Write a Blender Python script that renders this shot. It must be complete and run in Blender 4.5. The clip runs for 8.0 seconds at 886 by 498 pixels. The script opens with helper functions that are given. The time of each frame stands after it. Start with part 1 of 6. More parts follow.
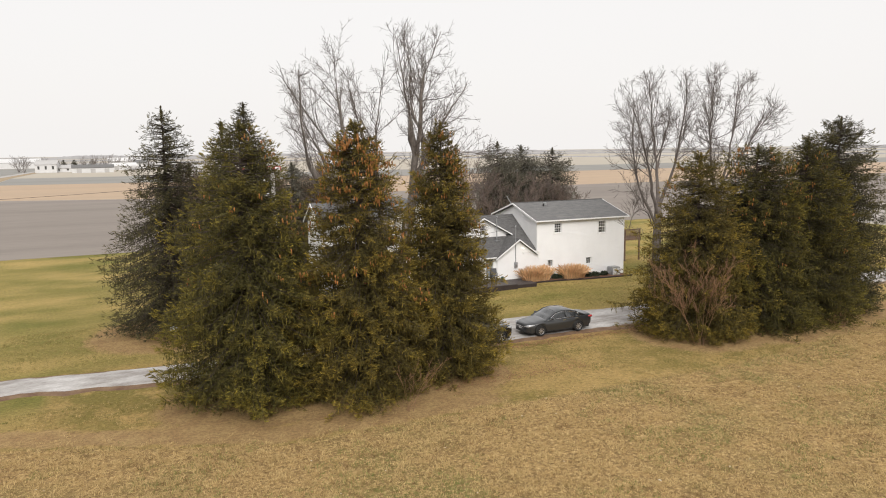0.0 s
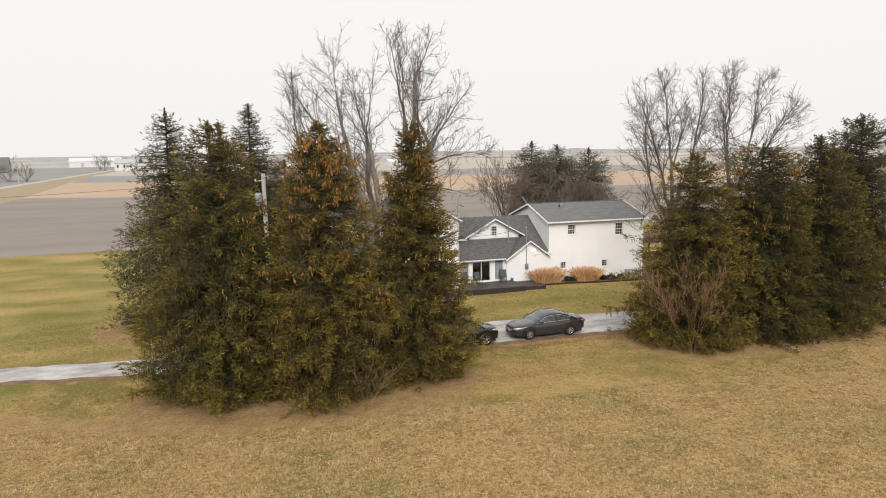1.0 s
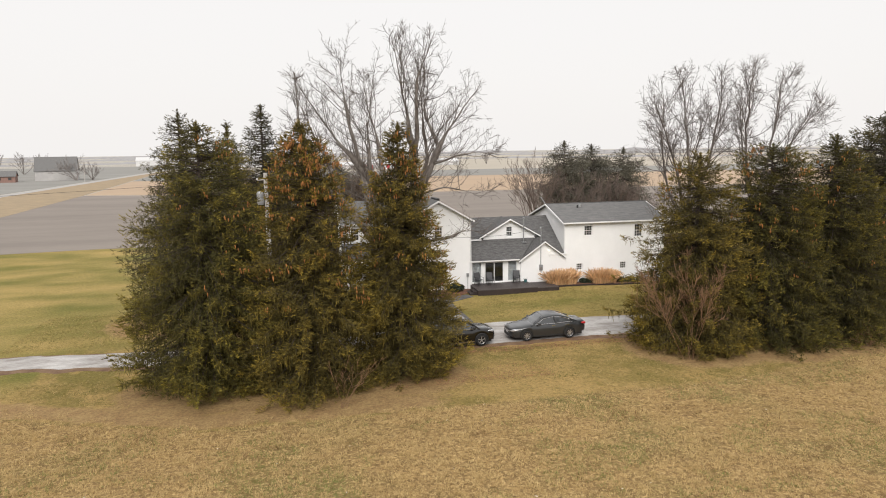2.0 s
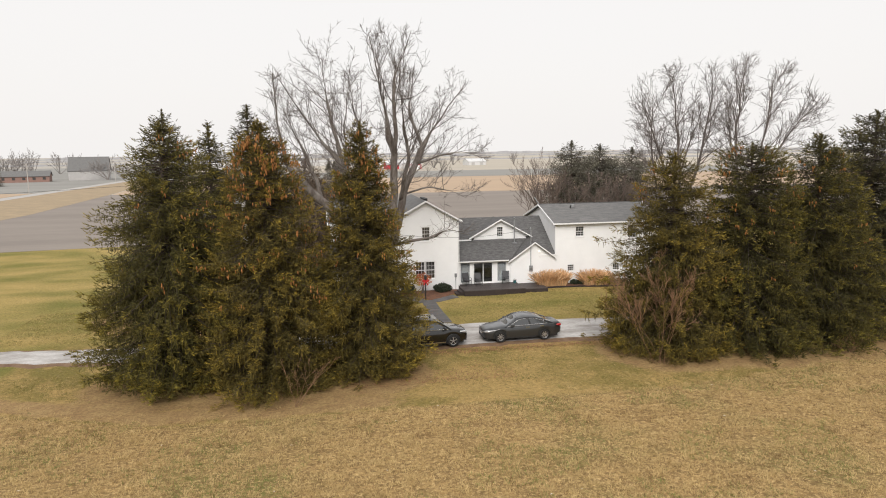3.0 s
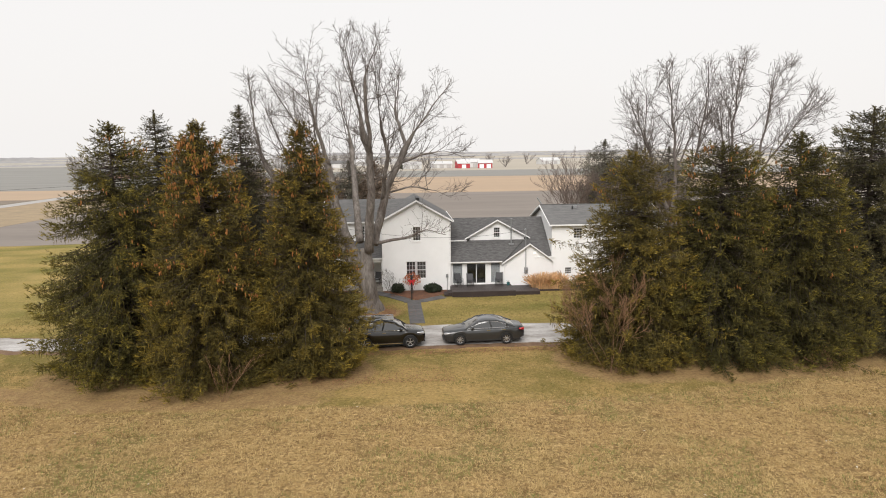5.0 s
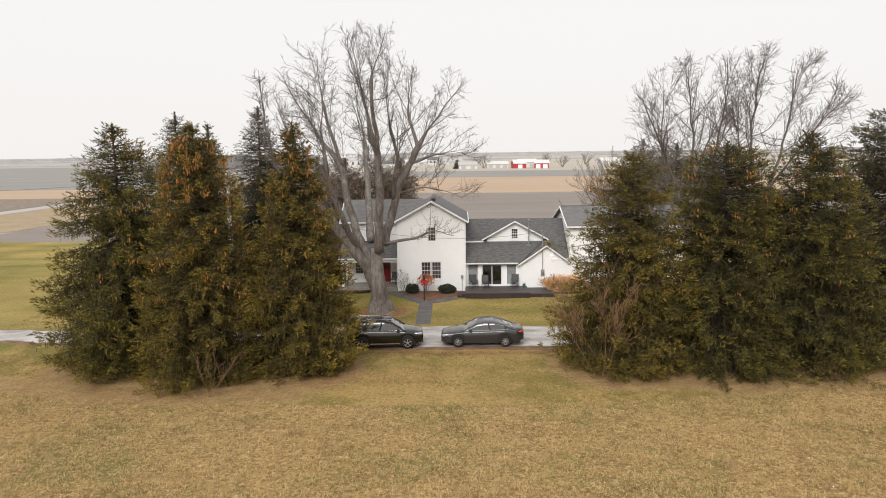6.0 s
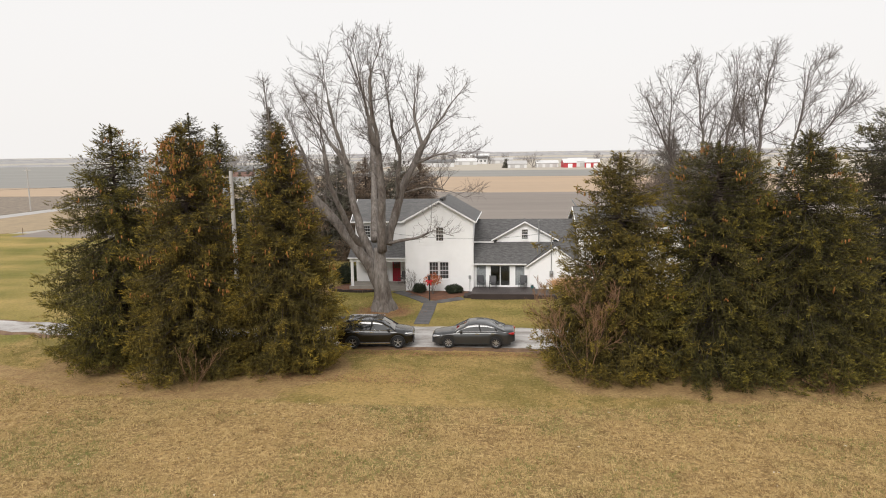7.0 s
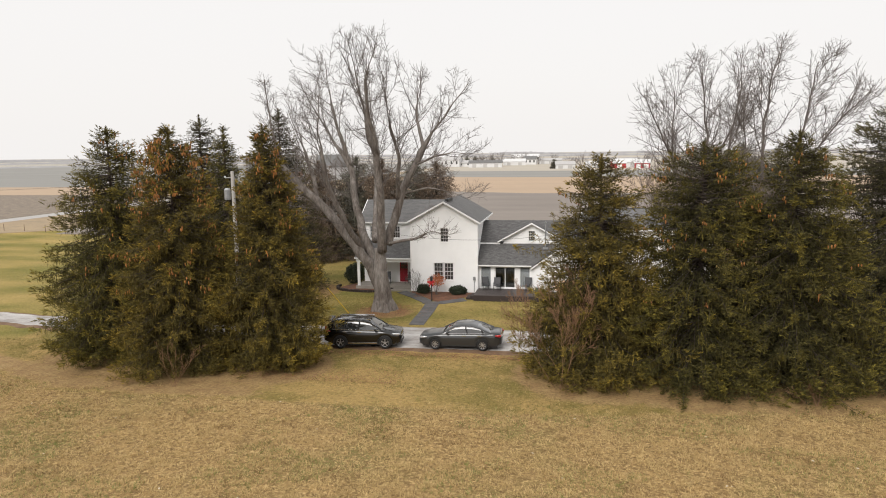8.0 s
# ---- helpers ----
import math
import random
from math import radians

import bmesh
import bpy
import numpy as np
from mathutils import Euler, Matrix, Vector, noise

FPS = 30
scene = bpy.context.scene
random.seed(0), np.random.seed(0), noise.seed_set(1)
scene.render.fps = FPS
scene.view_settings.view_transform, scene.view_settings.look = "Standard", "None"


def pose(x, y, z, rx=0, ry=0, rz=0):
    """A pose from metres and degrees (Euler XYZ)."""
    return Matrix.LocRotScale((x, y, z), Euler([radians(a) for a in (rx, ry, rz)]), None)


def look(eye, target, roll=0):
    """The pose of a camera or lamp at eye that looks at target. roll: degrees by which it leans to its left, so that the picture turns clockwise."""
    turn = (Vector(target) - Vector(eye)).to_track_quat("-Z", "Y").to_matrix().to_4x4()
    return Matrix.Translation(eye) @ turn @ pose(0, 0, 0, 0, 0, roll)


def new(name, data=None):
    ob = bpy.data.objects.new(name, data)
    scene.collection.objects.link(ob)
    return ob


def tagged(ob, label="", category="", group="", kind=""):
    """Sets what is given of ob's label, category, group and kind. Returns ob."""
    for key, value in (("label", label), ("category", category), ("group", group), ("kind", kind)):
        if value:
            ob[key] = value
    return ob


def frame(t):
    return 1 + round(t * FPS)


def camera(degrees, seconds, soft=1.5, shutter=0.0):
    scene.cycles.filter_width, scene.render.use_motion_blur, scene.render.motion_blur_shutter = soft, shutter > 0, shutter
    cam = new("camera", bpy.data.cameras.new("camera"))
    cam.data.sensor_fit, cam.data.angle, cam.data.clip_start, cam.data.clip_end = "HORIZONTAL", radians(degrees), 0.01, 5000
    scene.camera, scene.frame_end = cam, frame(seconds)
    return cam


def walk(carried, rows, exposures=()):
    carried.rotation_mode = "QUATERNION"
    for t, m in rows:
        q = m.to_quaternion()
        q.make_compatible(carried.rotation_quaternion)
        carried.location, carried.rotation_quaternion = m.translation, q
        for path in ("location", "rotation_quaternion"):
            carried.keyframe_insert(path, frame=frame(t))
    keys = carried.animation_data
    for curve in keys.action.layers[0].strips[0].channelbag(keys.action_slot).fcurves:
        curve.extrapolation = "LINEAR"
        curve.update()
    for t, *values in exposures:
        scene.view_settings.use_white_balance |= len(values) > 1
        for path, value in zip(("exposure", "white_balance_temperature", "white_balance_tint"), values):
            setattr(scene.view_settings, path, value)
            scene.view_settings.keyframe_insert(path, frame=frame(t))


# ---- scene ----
# ---------------------------------------------------------------- camera
cam = camera(65.4, 8.0, soft=1.0)
PATH = [
    (0, (0.804, -1.088, 11.626), (1.582, 0.732, 11.341), -0.8),
    (0.5, (3.635, -2.123, 11.636), (4.31, -0.263, 11.35), -0.75),
    (1, (5.392, -2.666, 11.635), (5.989, -0.778, 11.35), -0.8),
    (1.2, (6.06, -2.88, 11.627), (6.624, -0.983, 11.341), -0.8),
    (2.3, (9.852, -3.778, 11.585), (10.252, -1.839, 11.302), -0.8),
    (2.5, (10.506, -3.873, 11.574), (10.883, -1.93, 11.291), -0.8),
    (3, (12.294, -4.103, 11.505), (12.647, -2.154, 11.223), -0.8),
    (3.5, (14.075, -4.293, 11.458), (14.396, -2.339, 11.177), -0.8),
    (4, (15.892, -4.433, 11.426), (16.155, -2.47, 11.145), -0.8),
    (4.5, (17.707, -4.523, 11.441), (17.902, -2.552, 11.16), -0.75),
    (4.7, (18.402, -4.544, 11.446), (18.568, -2.571, 11.164), -0.75),
    (5.8, (22.354, -4.477, 11.441), (22.339, -2.496, 11.161), -0.8),
    (6, (23.092, -4.442, 11.44), (23.038, -2.462, 11.16), -0.8),
    (6.5, (24.92, -4.317, 11.456), (24.784, -2.342, 11.176), -0.8),
    (7, (26.736, -4.094, 11.464), (26.527, -2.125, 11.183), -0.8),
    (7.5, (28.612, -3.831, 11.467), (28.336, -1.87, 11.187), -0.8),
    (8, (30.446, -3.442, 11.444), (30.088, -1.494, 11.166), -0.8),
]
walk(cam, [(t, look(eye, target, roll)) for t, eye, target, roll in PATH])

# ---------------------------------------------------------------- overcast sky and soft sun
scene.view_settings.exposure = 0.34
SUN_EL, SUN_AZ = 40.0, 195.0
world = bpy.data.worlds.new("overcast")
scene.world = world
world.use_nodes = True
wn, wl = world.node_tree.nodes, world.node_tree.links
sky = wn.new("ShaderNodeTexSky")
sky.sky_type = "NISHITA"
sky.sun_disc = False
sky.sun_elevation, sky.sun_rotation = radians(SUN_EL), radians(SUN_AZ)
sky.dust_density, sky.air_density = 6.0, 1.0
cloud = wn.new("ShaderNodeMix")
cloud.data_type = "RGBA"
cloud.inputs["Factor"].default_value = 0.9
cloud.inputs["B"].default_value = (8.0, 7.78, 7.62, 1)
wl.new(sky.outputs["Color"], cloud.inputs["A"])
wl.new(cloud.outputs["Result"], wn["Background"].inputs["Color"])
wn["Background"].inputs["Strength"].default_value = 0.1
sun = new("sun", bpy.data.lights.new("sun", "SUN"))
sun.data.energy, sun.data.angle, sun.data.color = 1.85, radians(35), (1.0, 0.965, 0.92)
az, el = radians(SUN_AZ), radians(SUN_EL)
way = Vector((math.sin(az) * math.cos(el), math.cos(az) * math.cos(el), math.sin(el)))
sun.matrix_world = look(way * 200, (0, 0, 0))

# ---------------------------------------------------------------- materials


def mat(name, a, b=None, scale=1.0, rough=0.8, metal=0.0, bump=0.0, bscale=20.0, fine=0.0, stretch=(1, 1, 1), rnd=0.0, spec=0.5, coat=0.0, island=0.0):
    """A material of two colours mixed by noise at two scales, with relief; rnd: value shift from piece to piece."""
    m = bpy.data.materials.new(name)
    m.use_nodes = True
    n, l = m.node_tree.nodes, m.node_tree.links
    p = n["Principled BSDF"]
    p.inputs["Roughness"].default_value, p.inputs["Metallic"].default_value = rough, metal
    p.inputs["Specular IOR Level"].default_value = spec
    p.inputs["Coat Weight"].default_value = coat
    p.inputs["Coat Roughness"].default_value = 0.04
    b = b or tuple(c * 0.8 for c in a)
    geo = n.new("ShaderNodeNewGeometry")
    vec = n.new("ShaderNodeVectorMath")
    vec.operation = "MULTIPLY"
    vec.inputs[1].default_value = stretch
    l.new(geo.outputs["Position"], vec.inputs[0])
    big = n.new("ShaderNodeTexNoise")
    big.inputs["Scale"].default_value, big.inputs["Detail"].default_value, big.inputs["Roughness"].default_value = scale, 6, 0.65
    l.new(vec.outputs[0], big.inputs["Vector"])
    ramp = n.new("ShaderNodeMapRange")
    ramp.inputs["From Min"].default_value, ramp.inputs["From Max"].default_value = 0.35, 0.65
    l.new(big.outputs["Fac"], ramp.inputs["Value"])
    mix = n.new("ShaderNodeMix")
    mix.data_type = "RGBA"
    mix.inputs["A"].default_value, mix.inputs["B"].default_value = (*a, 1), (*b, 1)
    l.new(ramp.outputs[0], mix.inputs["Factor"])
    out = mix.outputs["Result"]
    small = n.new("ShaderNodeTexNoise")
    small.inputs["Scale"].default_value, small.inputs["Detail"].default_value = bscale, 4
    l.new(vec.outputs[0], small.inputs["Vector"])
    if fine or rnd or island:
        hsv = n.new("ShaderNodeHueSaturation")
        add = n.new("ShaderNodeMath")
        add.operation = "MULTIPLY_ADD"
        add.inputs[1].default_value, add.inputs[2].default_value = 2 * fine, 1 - fine
        l.new(small.outputs["Fac"], add.inputs[0])
        v = add.outputs[0]
        for amount, source in ((rnd, "object"), (island, "island")):
            if amount:
                s = n.new("ShaderNodeObjectInfo").outputs["Random"] if source == "object" else geo.outputs["Random Per Island"]
                k = n.new("ShaderNodeMath")
                k.operation = "MULTIPLY_ADD"
                k.inputs[1].default_value, k.inputs[2].default_value = 2 * amount, 1 - amount
                l.new(s, k.inputs[0])
                j = n.new("ShaderNodeMath")
                j.operation = "MULTIPLY"
                l.new(v, j.inputs[0])
                l.new(k.outputs[0], j.inputs[1])
                v = j.outputs[0]
        l.new(v, hsv.inputs["Value"])
        l.new(out, hsv.inputs["Color"])
        out = hsv.outputs["Color"]
    l.new(out, p.inputs["Base Color"])
    if bump:
        bp = n.new("ShaderNodeBump")
        bp.inputs["Strength"].default_value, bp.inputs["Distance"].default_value = min(1, bump), 0.02
        l.new(small.outputs["Fac"], bp.inputs["Height"])
        l.new(bp.outputs["Normal"], p.inputs["Normal"])
    return m


def glass_mat(name, tint, rough=0.02):
    m = mat(name, tint, tint, rough=rough, spec=0.5)
    m.node_tree.nodes["Principled BSDF"].inputs["Transmission Weight"].default_value = 1.0
    m.node_tree.nodes["Principled BSDF"].inputs["IOR"].default_value = 1.45
    return m


def needle_mat(name, young, old):
    """Needles: old growth to young tips along each twig, uneven from twig to twig and over the crown."""
    m = mat(name, old, tuple(c * 0.75 for c in old), scale=0.7, rough=0.75, spec=0.25, island=0.4)
    n, l = m.node_tree.nodes, m.node_tree.links
    mix = next(k for k in n if k.type == "MIX")
    at = n.new("ShaderNodeAttribute")
    at.attribute_name = "growth"
    tip = n.new("ShaderNodeMix")
    tip.data_type = "RGBA"
    tip.inputs["B"].default_value = (*young, 1)
    l.new(at.outputs["Fac"], tip.inputs["Factor"])
    hsv = next(k for k in n if k.type == "HUE_SAT")
    l.new(mix.outputs["Result"], tip.inputs["A"])
    l.new(tip.outputs["Result"], hsv.inputs["Color"])
    return m


def ground_mat():
    """Turf: the zones (meadow, needle litter, lawn, worn earth) are stored on the sheet, their edges frayed by noise."""
    m = bpy.data.materials.new("turf")
    m.use_nodes = True
    n, l = m.node_tree.nodes, m.node_tree.links
    p = n["Principled BSDF"]
    p.inputs["Roughness"].default_value, p.inputs["Specular IOR Level"].default_value = 0.95, 0.15
    geo = n.new("ShaderNodeNewGeometry")

    def noise_at(scale, detail=5, rough=0.6):
        t = n.new("ShaderNodeTexNoise")
        t.inputs["Scale"].default_value, t.inputs["Detail"].default_value, t.inputs["Roughness"].default_value = scale, detail, rough
        l.new(geo.outputs["Position"], t.inputs["Vector"])
        return t.outputs["Fac"]

    def span(v, lo, hi):
        r = n.new("ShaderNodeMapRange")
        r.inputs["From Min"].default_value, r.inputs["From Max"].default_value = lo, hi
        l.new(v, r.inputs["Value"])
        return r.outputs[0]

    def mixed(f, a, b):
        k = n.new("ShaderNodeMix")
        k.data_type = "RGBA"
        l.new(f, k.inputs["Factor"])
        for key, c in (("A", a), ("B", b)):
            if isinstance(c, tuple):
                k.inputs[key].default_value = (*c, 1)
            else:
                l.new(c, k.inputs[key])
        return k.outputs["Result"]

    def math2(op, a, b):
        k = n.new("ShaderNodeMath")
        k.operation = op
        for i, v in enumerate((a, b)):
            if isinstance(v, (int, float)):
                k.inputs[i].default_value = v
            else:
                l.new(v, k.inputs[i])
        return k.outputs[0]

    patch, mid, fine, grit = noise_at(0.16), noise_at(1.1, 6), noise_at(6, 6, 0.7), noise_at(30, 3)
    at = n.new("ShaderNodeAttribute")
    at.attribute_name = "zone"
    sep = n.new("ShaderNodeSeparateColor")
    l.new(at.outputs["Color"], sep.inputs[0])
    fray = math2("MULTIPLY", math2("SUBTRACT", mid, 0.5), 1.1)

    def zone(i):
        return span(math2("ADD", sep.outputs[i], fray), 0.35, 0.65)

    # land beyond the lawn: pale, with distance haze mixed into its colour
    far = mixed(span(noise_at(0.02), 0.4, 0.6), (0.44, 0.41, 0.36), (0.38, 0.355, 0.32))
    lawn = mixed(span(patch, 0.42, 0.60), (0.215, 0.170, 0.050), (0.41, 0.280, 0.108))
    lawn = mixed(span(noise_at(0.5, 5), 0.50, 0.66), lawn, (0.42, 0.285, 0.110))
    lawn = mixed(math2("MULTIPLY", span(noise_at(2.3, 6, 0.7), 0.50, 0.68), 0.55), lawn, (0.165, 0.142, 0.042))
    lawn = mixed(math2("MULTIPLY", span(noise_at(3.7, 6, 0.7), 0.55, 0.7), 0.7), lawn, (0.40, 0.30, 0.14))
    wide = n.new("ShaderNodeVectorMath")
    wide.operation = "MULTIPLY"
    wide.inputs[1].default_value = (0.5, 1.0, 1.0)
    l.new(geo.outputs["Position"], wide.inputs[0])
    band = n.new("ShaderNodeTexNoise")
    band.inputs["Scale"].default_value, band.inputs["Detail"].default_value = 0.22, 6
    l.new(wide.outputs[0], band.inputs["Vector"])
    lush = mixed(span(band.outputs["Fac"], 0.34, 0.68), (0.178, 0.168, 0.043), (0.42, 0.305, 0.113))
    lush = mixed(math2("MULTIPLY", span(noise_at(1.6, 6, 0.7), 0.48, 0.68), 0.5), lush, (0.26, 0.215, 0.062))
    lawn = mixed(at.outputs["Alpha"], lawn, lush)
    dry = mixed(span(mid, 0.35, 0.7), (0.42, 0.282, 0.120), (0.265, 0.170, 0.072))
    dry = mixed(math2("MULTIPLY", span(patch, 0.48, 0.66), span(fine, 0.38, 0.58)), dry, (0.15, 0.155, 0.05))
    dry = mixed(math2("MULTIPLY", span(noise_at(4.0, 5, 0.7), 0.48, 0.58), 0.8), dry, (0.20, 0.125, 0.055))
    dry = mixed(math2("MULTIPLY", span(noise_at(6.5, 4, 0.7), 0.52, 0.62), 0.8), dry, (0.60, 0.43, 0.20))
    litter = mixed(span(mid, 0.3, 0.7), (0.29, 0.180, 0.085), (0.40, 0.275, 0.125))
    c = mixed(zone(2), far, lawn)
    c = mixed(zone(0), c, dry)
    c = mixed(zone(1), c, litter)
    hsv = n.new("ShaderNodeHueSaturation")
    l.new(c, hsv.inputs["Color"])
    l.new(math2("ADD", -0.35, math2("ADD", math2("MULTIPLY", fine, 1.65), math2("MULTIPLY", grit, 1.0))), hsv.inputs["Value"])
    l.new(hsv.outputs["Color"], p.inputs["Base Color"])
    bp = n.new("ShaderNodeBump")
    bp.inputs["Strength"].default_value, bp.inputs["Distance"].default_value = 0.9, 0.10
    l.new(math2("ADD", fine, math2("MULTIPLY", grit, 0.4)), bp.inputs["Height"])
    l.new(bp.outputs["Normal"], p.inputs["Normal"])
    return m


TURF = ground_mat()
GRAVEL = mat("pale gravel", (0.53, 0.515, 0.50), (0.26, 0.235, 0.215), scale=0.7, rough=0.95, bump=0.8, bscale=11, fine=0.35, stretch=(0.55, 1.3, 1))
EARTH = mat("bare earth verge", (0.13, 0.072, 0.042), (0.22, 0.14, 0.08), scale=1.5, rough=0.95, bump=0.6, bscale=9, fine=0.3)
SIDING = mat("white vinyl siding", (0.88, 0.88, 0.88), (0.83, 0.83, 0.83), scale=0.6, rough=0.55, fine=0.02, spec=0.3)
TRIM = mat("white trim paint", (0.88, 0.88, 0.88), (0.84, 0.84, 0.84), scale=2, rough=0.5)
SHINGLE = mat("grey asphalt shingle", (0.150, 0.147, 0.146), (0.085, 0.083, 0.083), scale=2.6, rough=0.92, bump=0.7, bscale=7, fine=0.5, stretch=(1.0, 3.0, 3.0), spec=0.2)
SHINGLE_OLD = mat("weathered grey shingle", (0.190, 0.188, 0.185), (0.135, 0.134, 0.133), scale=1.4, rough=0.92, bump=0.5, bscale=8, fine=0.32, stretch=(1.0, 3.0, 3.0), spec=0.2)
GLASS = glass_mat("window glass", (0.82, 0.86, 0.86))
DARK_SASH = mat("dark bronze sash", (0.035, 0.033, 0.032), (0.05, 0.047, 0.045), rough=0.5)
CURTAIN = mat("grey curtain", (0.30, 0.30, 0.31), (0.24, 0.24, 0.25), scale=3, rough=0.9, stretch=(6, 6, 0.3))
ROOM = mat("dim room paint", (0.16, 0.15, 0.14), (0.12, 0.115, 0.11), rough=0.9)
DECK = mat("dark stained decking", (0.055, 0.045, 0.043), (0.085, 0.072, 0.068), scale=1.5, rough=0.6, bump=0.3, bscale=30, rnd=0.2, stretch=(0.4, 3, 3))
SKIRT = mat("dark brown deck skirt", (0.030, 0.020, 0.018), (0.045, 0.031, 0.027), scale=2, rough=0.7)
CONCRETE = mat("worn concrete", (0.30, 0.275, 0.24), (0.24, 0.22, 0.195), scale=1.5, rough=0.9, bump=0.3, bscale=15, fine=0.15, rnd=0.08)
SLAB = mat("grey paving slab", (0.13, 0.125, 0.125), (0.095, 0.09, 0.09), scale=2, rough=0.85, bump=0.3, bscale=25, fine=0.15, rnd=0.15)
MULCH = mat("brown leaf mulch", (0.21, 0.095, 0.052), (0.11, 0.06, 0.04), scale=2.5, rough=0.95, bump=1, bscale=8, fine=0.35)
RED_DOOR = mat("red door paint", (0.33, 0.015, 0.03), (0.28, 0.012, 0.025), scale=2, rough=0.4)
RED_BOW = mat("red ribbon", (0.65, 0.02, 0.03), (0.5, 0.015, 0.02), rough=0.6)
METAL = mat("galvanised metal", (0.42, 0.43, 0.44), (0.34, 0.35, 0.36), scale=5, rough=0.45, metal=0.7)
BLACK = mat("black painted metal", (0.02, 0.02, 0.02), (0.03, 0.03, 0.03), rough=0.5)
CHAIR = mat("grey sling chair", (0.085, 0.085, 0.09), (0.06, 0.06, 0.065), rough=0.7)
WOOD = mat("weathered wood", (0.20, 0.13, 0.09), (0.14, 0.09, 0.065), scale=2, rough=0.85, fine=0.15)
POLE_WOOD = mat("bleached pole wood", (0.46, 0.44, 0.41), (0.36, 0.34, 0.32), scale=2, rough=0.85, stretch=(4, 4, 0.4), fine=0.15)
BARK = mat("grey bark", (0.235, 0.212, 0.192), (0.095, 0.075, 0.062), scale=1.3, rough=0.95, bump=1.0, bscale=7, fine=0.75, stretch=(1.5, 1.5, 0.45))
TWIG = mat("grey brown twig bark", (0.17, 0.145, 0.13), (0.12, 0.10, 0.09), scale=2, rough=0.95, bump=0.6, bscale=12)
BRUSH = mat("brown brush twigs", (0.19, 0.145, 0.125), (0.13, 0.10, 0.09), scale=0.5, rough=0.95)
RUST_TWIG = mat("rusty bare twigs", (0.29, 0.168, 0.092), (0.21, 0.12, 0.07), scale=1, rough=0.95)
SPRUCE_BARK = mat("dark spruce bark", (0.075, 0.055, 0.045), (0.05, 0.04, 0.035), scale=3, rough=0.95, bump=0.8, bscale=15)
NEEDLE = needle_mat("spruce needles", (0.405, 0.315, 0.043), (0.074, 0.067, 0.021))
NEEDLE_WARM = needle_mat("olive spruce needles", (0.465, 0.330, 0.043), (0.084, 0.069, 0.021))
NEEDLE_DEEP = needle_mat("deep green needles", (0.325, 0.262, 0.038), (0.054, 0.049, 0.017))
NEEDLE_DARK = needle_mat("dark blue green needles", (0.235, 0.198, 0.058), (0.062, 0.057, 0.029))
NEEDLE_RUST = needle_mat("rusty winter cedar", (0.27, 0.185, 0.12), (0.155, 0.115, 0.085))
# background conifers: base colour lightened and greyed to carry some distance haze
NEEDLE_HAZY = needle_mat("haze-greyed green needles", (0.190, 0.175, 0.125), (0.125, 0.118, 0.090))
CONE = mat("orange brown cones", (0.36, 0.16, 0.045), (0.28, 0.12, 0.035), scale=3, rough=0.8, island=0.2)
GRASS_DRY = mat("dry tan grass", (0.55, 0.405, 0.190), (0.42, 0.298, 0.135), scale=1.2, rough=0.9, spec=0.1, island=0.22)
GRASS_GREEN = mat("green grass blades", (0.15, 0.185, 0.05), (0.23, 0.22, 0.075), scale=0.6, rough=0.9, spec=0.1, island=0.3)
GRASS_LAWN = mat("olive lawn blades", (0.135, 0.135, 0.038), (0.34, 0.25, 0.105), scale=0.55, rough=0.9, spec=0.1, island=0.3)
GRASS_BROWN = mat("brown grass blades", (0.21, 0.125, 0.055), (0.16, 0.095, 0.045), scale=0.6, rough=0.9, spec=0.1, island=0.3)
REED = mat("straw ornamental grass", (0.76, 0.50, 0.28), (0.62, 0.39, 0.21), scale=2, rough=0.9, spec=0.1, island=0.3)
MAPLE_LEAF = mat("rust orange leaves", (0.50, 0.16, 0.05), (0.40, 0.12, 0.045), scale=2, rough=0.8, island=0.3)
SHRUB = mat("dark evergreen leaves", (0.030, 0.042, 0.018), (0.022, 0.03, 0.015), scale=2, rough=0.6, island=0.4)
PLOUGHED = mat("grey ploughed soil", (0.245, 0.212, 0.184), (0.200, 0.172, 0.150), scale=0.06, rough=1, fine=0.12, bscale=1.2, bump=0.5, stretch=(0.35, 1.6, 1))
STUBBLE = mat("tan corn stubble", (0.44, 0.32, 0.215), (0.38, 0.285, 0.20), scale=0.03, rough=1, fine=0.12, bscale=0.8, stretch=(0.3, 1.5, 1))
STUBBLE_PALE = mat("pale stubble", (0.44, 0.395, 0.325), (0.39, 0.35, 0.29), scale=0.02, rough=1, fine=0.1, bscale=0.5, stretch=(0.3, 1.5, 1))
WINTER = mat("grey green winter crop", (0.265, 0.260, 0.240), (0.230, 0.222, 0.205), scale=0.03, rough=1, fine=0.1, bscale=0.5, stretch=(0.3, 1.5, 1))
ROUGH_SOIL = mat("broken dark stubble", (0.15, 0.12, 0.095), (0.27, 0.22, 0.165), scale=0.7, rough=1, fine=0.3, bscale=3, bump=1)
VERGE = mat("tan verge grass", (0.36, 0.27, 0.165), (0.27, 0.21, 0.135), scale=0.3, rough=1, fine=0.2, bscale=2, bump=0.6)
ASPHALT = mat("pale worn asphalt", (0.42, 0.40, 0.385), (0.37, 0.355, 0.34), scale=0.3, rough=0.9, fine=0.08)
BARN_RED = mat("red barn steel", (0.46, 0.045, 0.055), (0.40, 0.04, 0.05), scale=0.5, rough=0.6)
BARN_WHITE = mat("white barn steel", (0.64, 0.64, 0.64), (0.58, 0.58, 0.58), scale=0.5, rough=0.5)
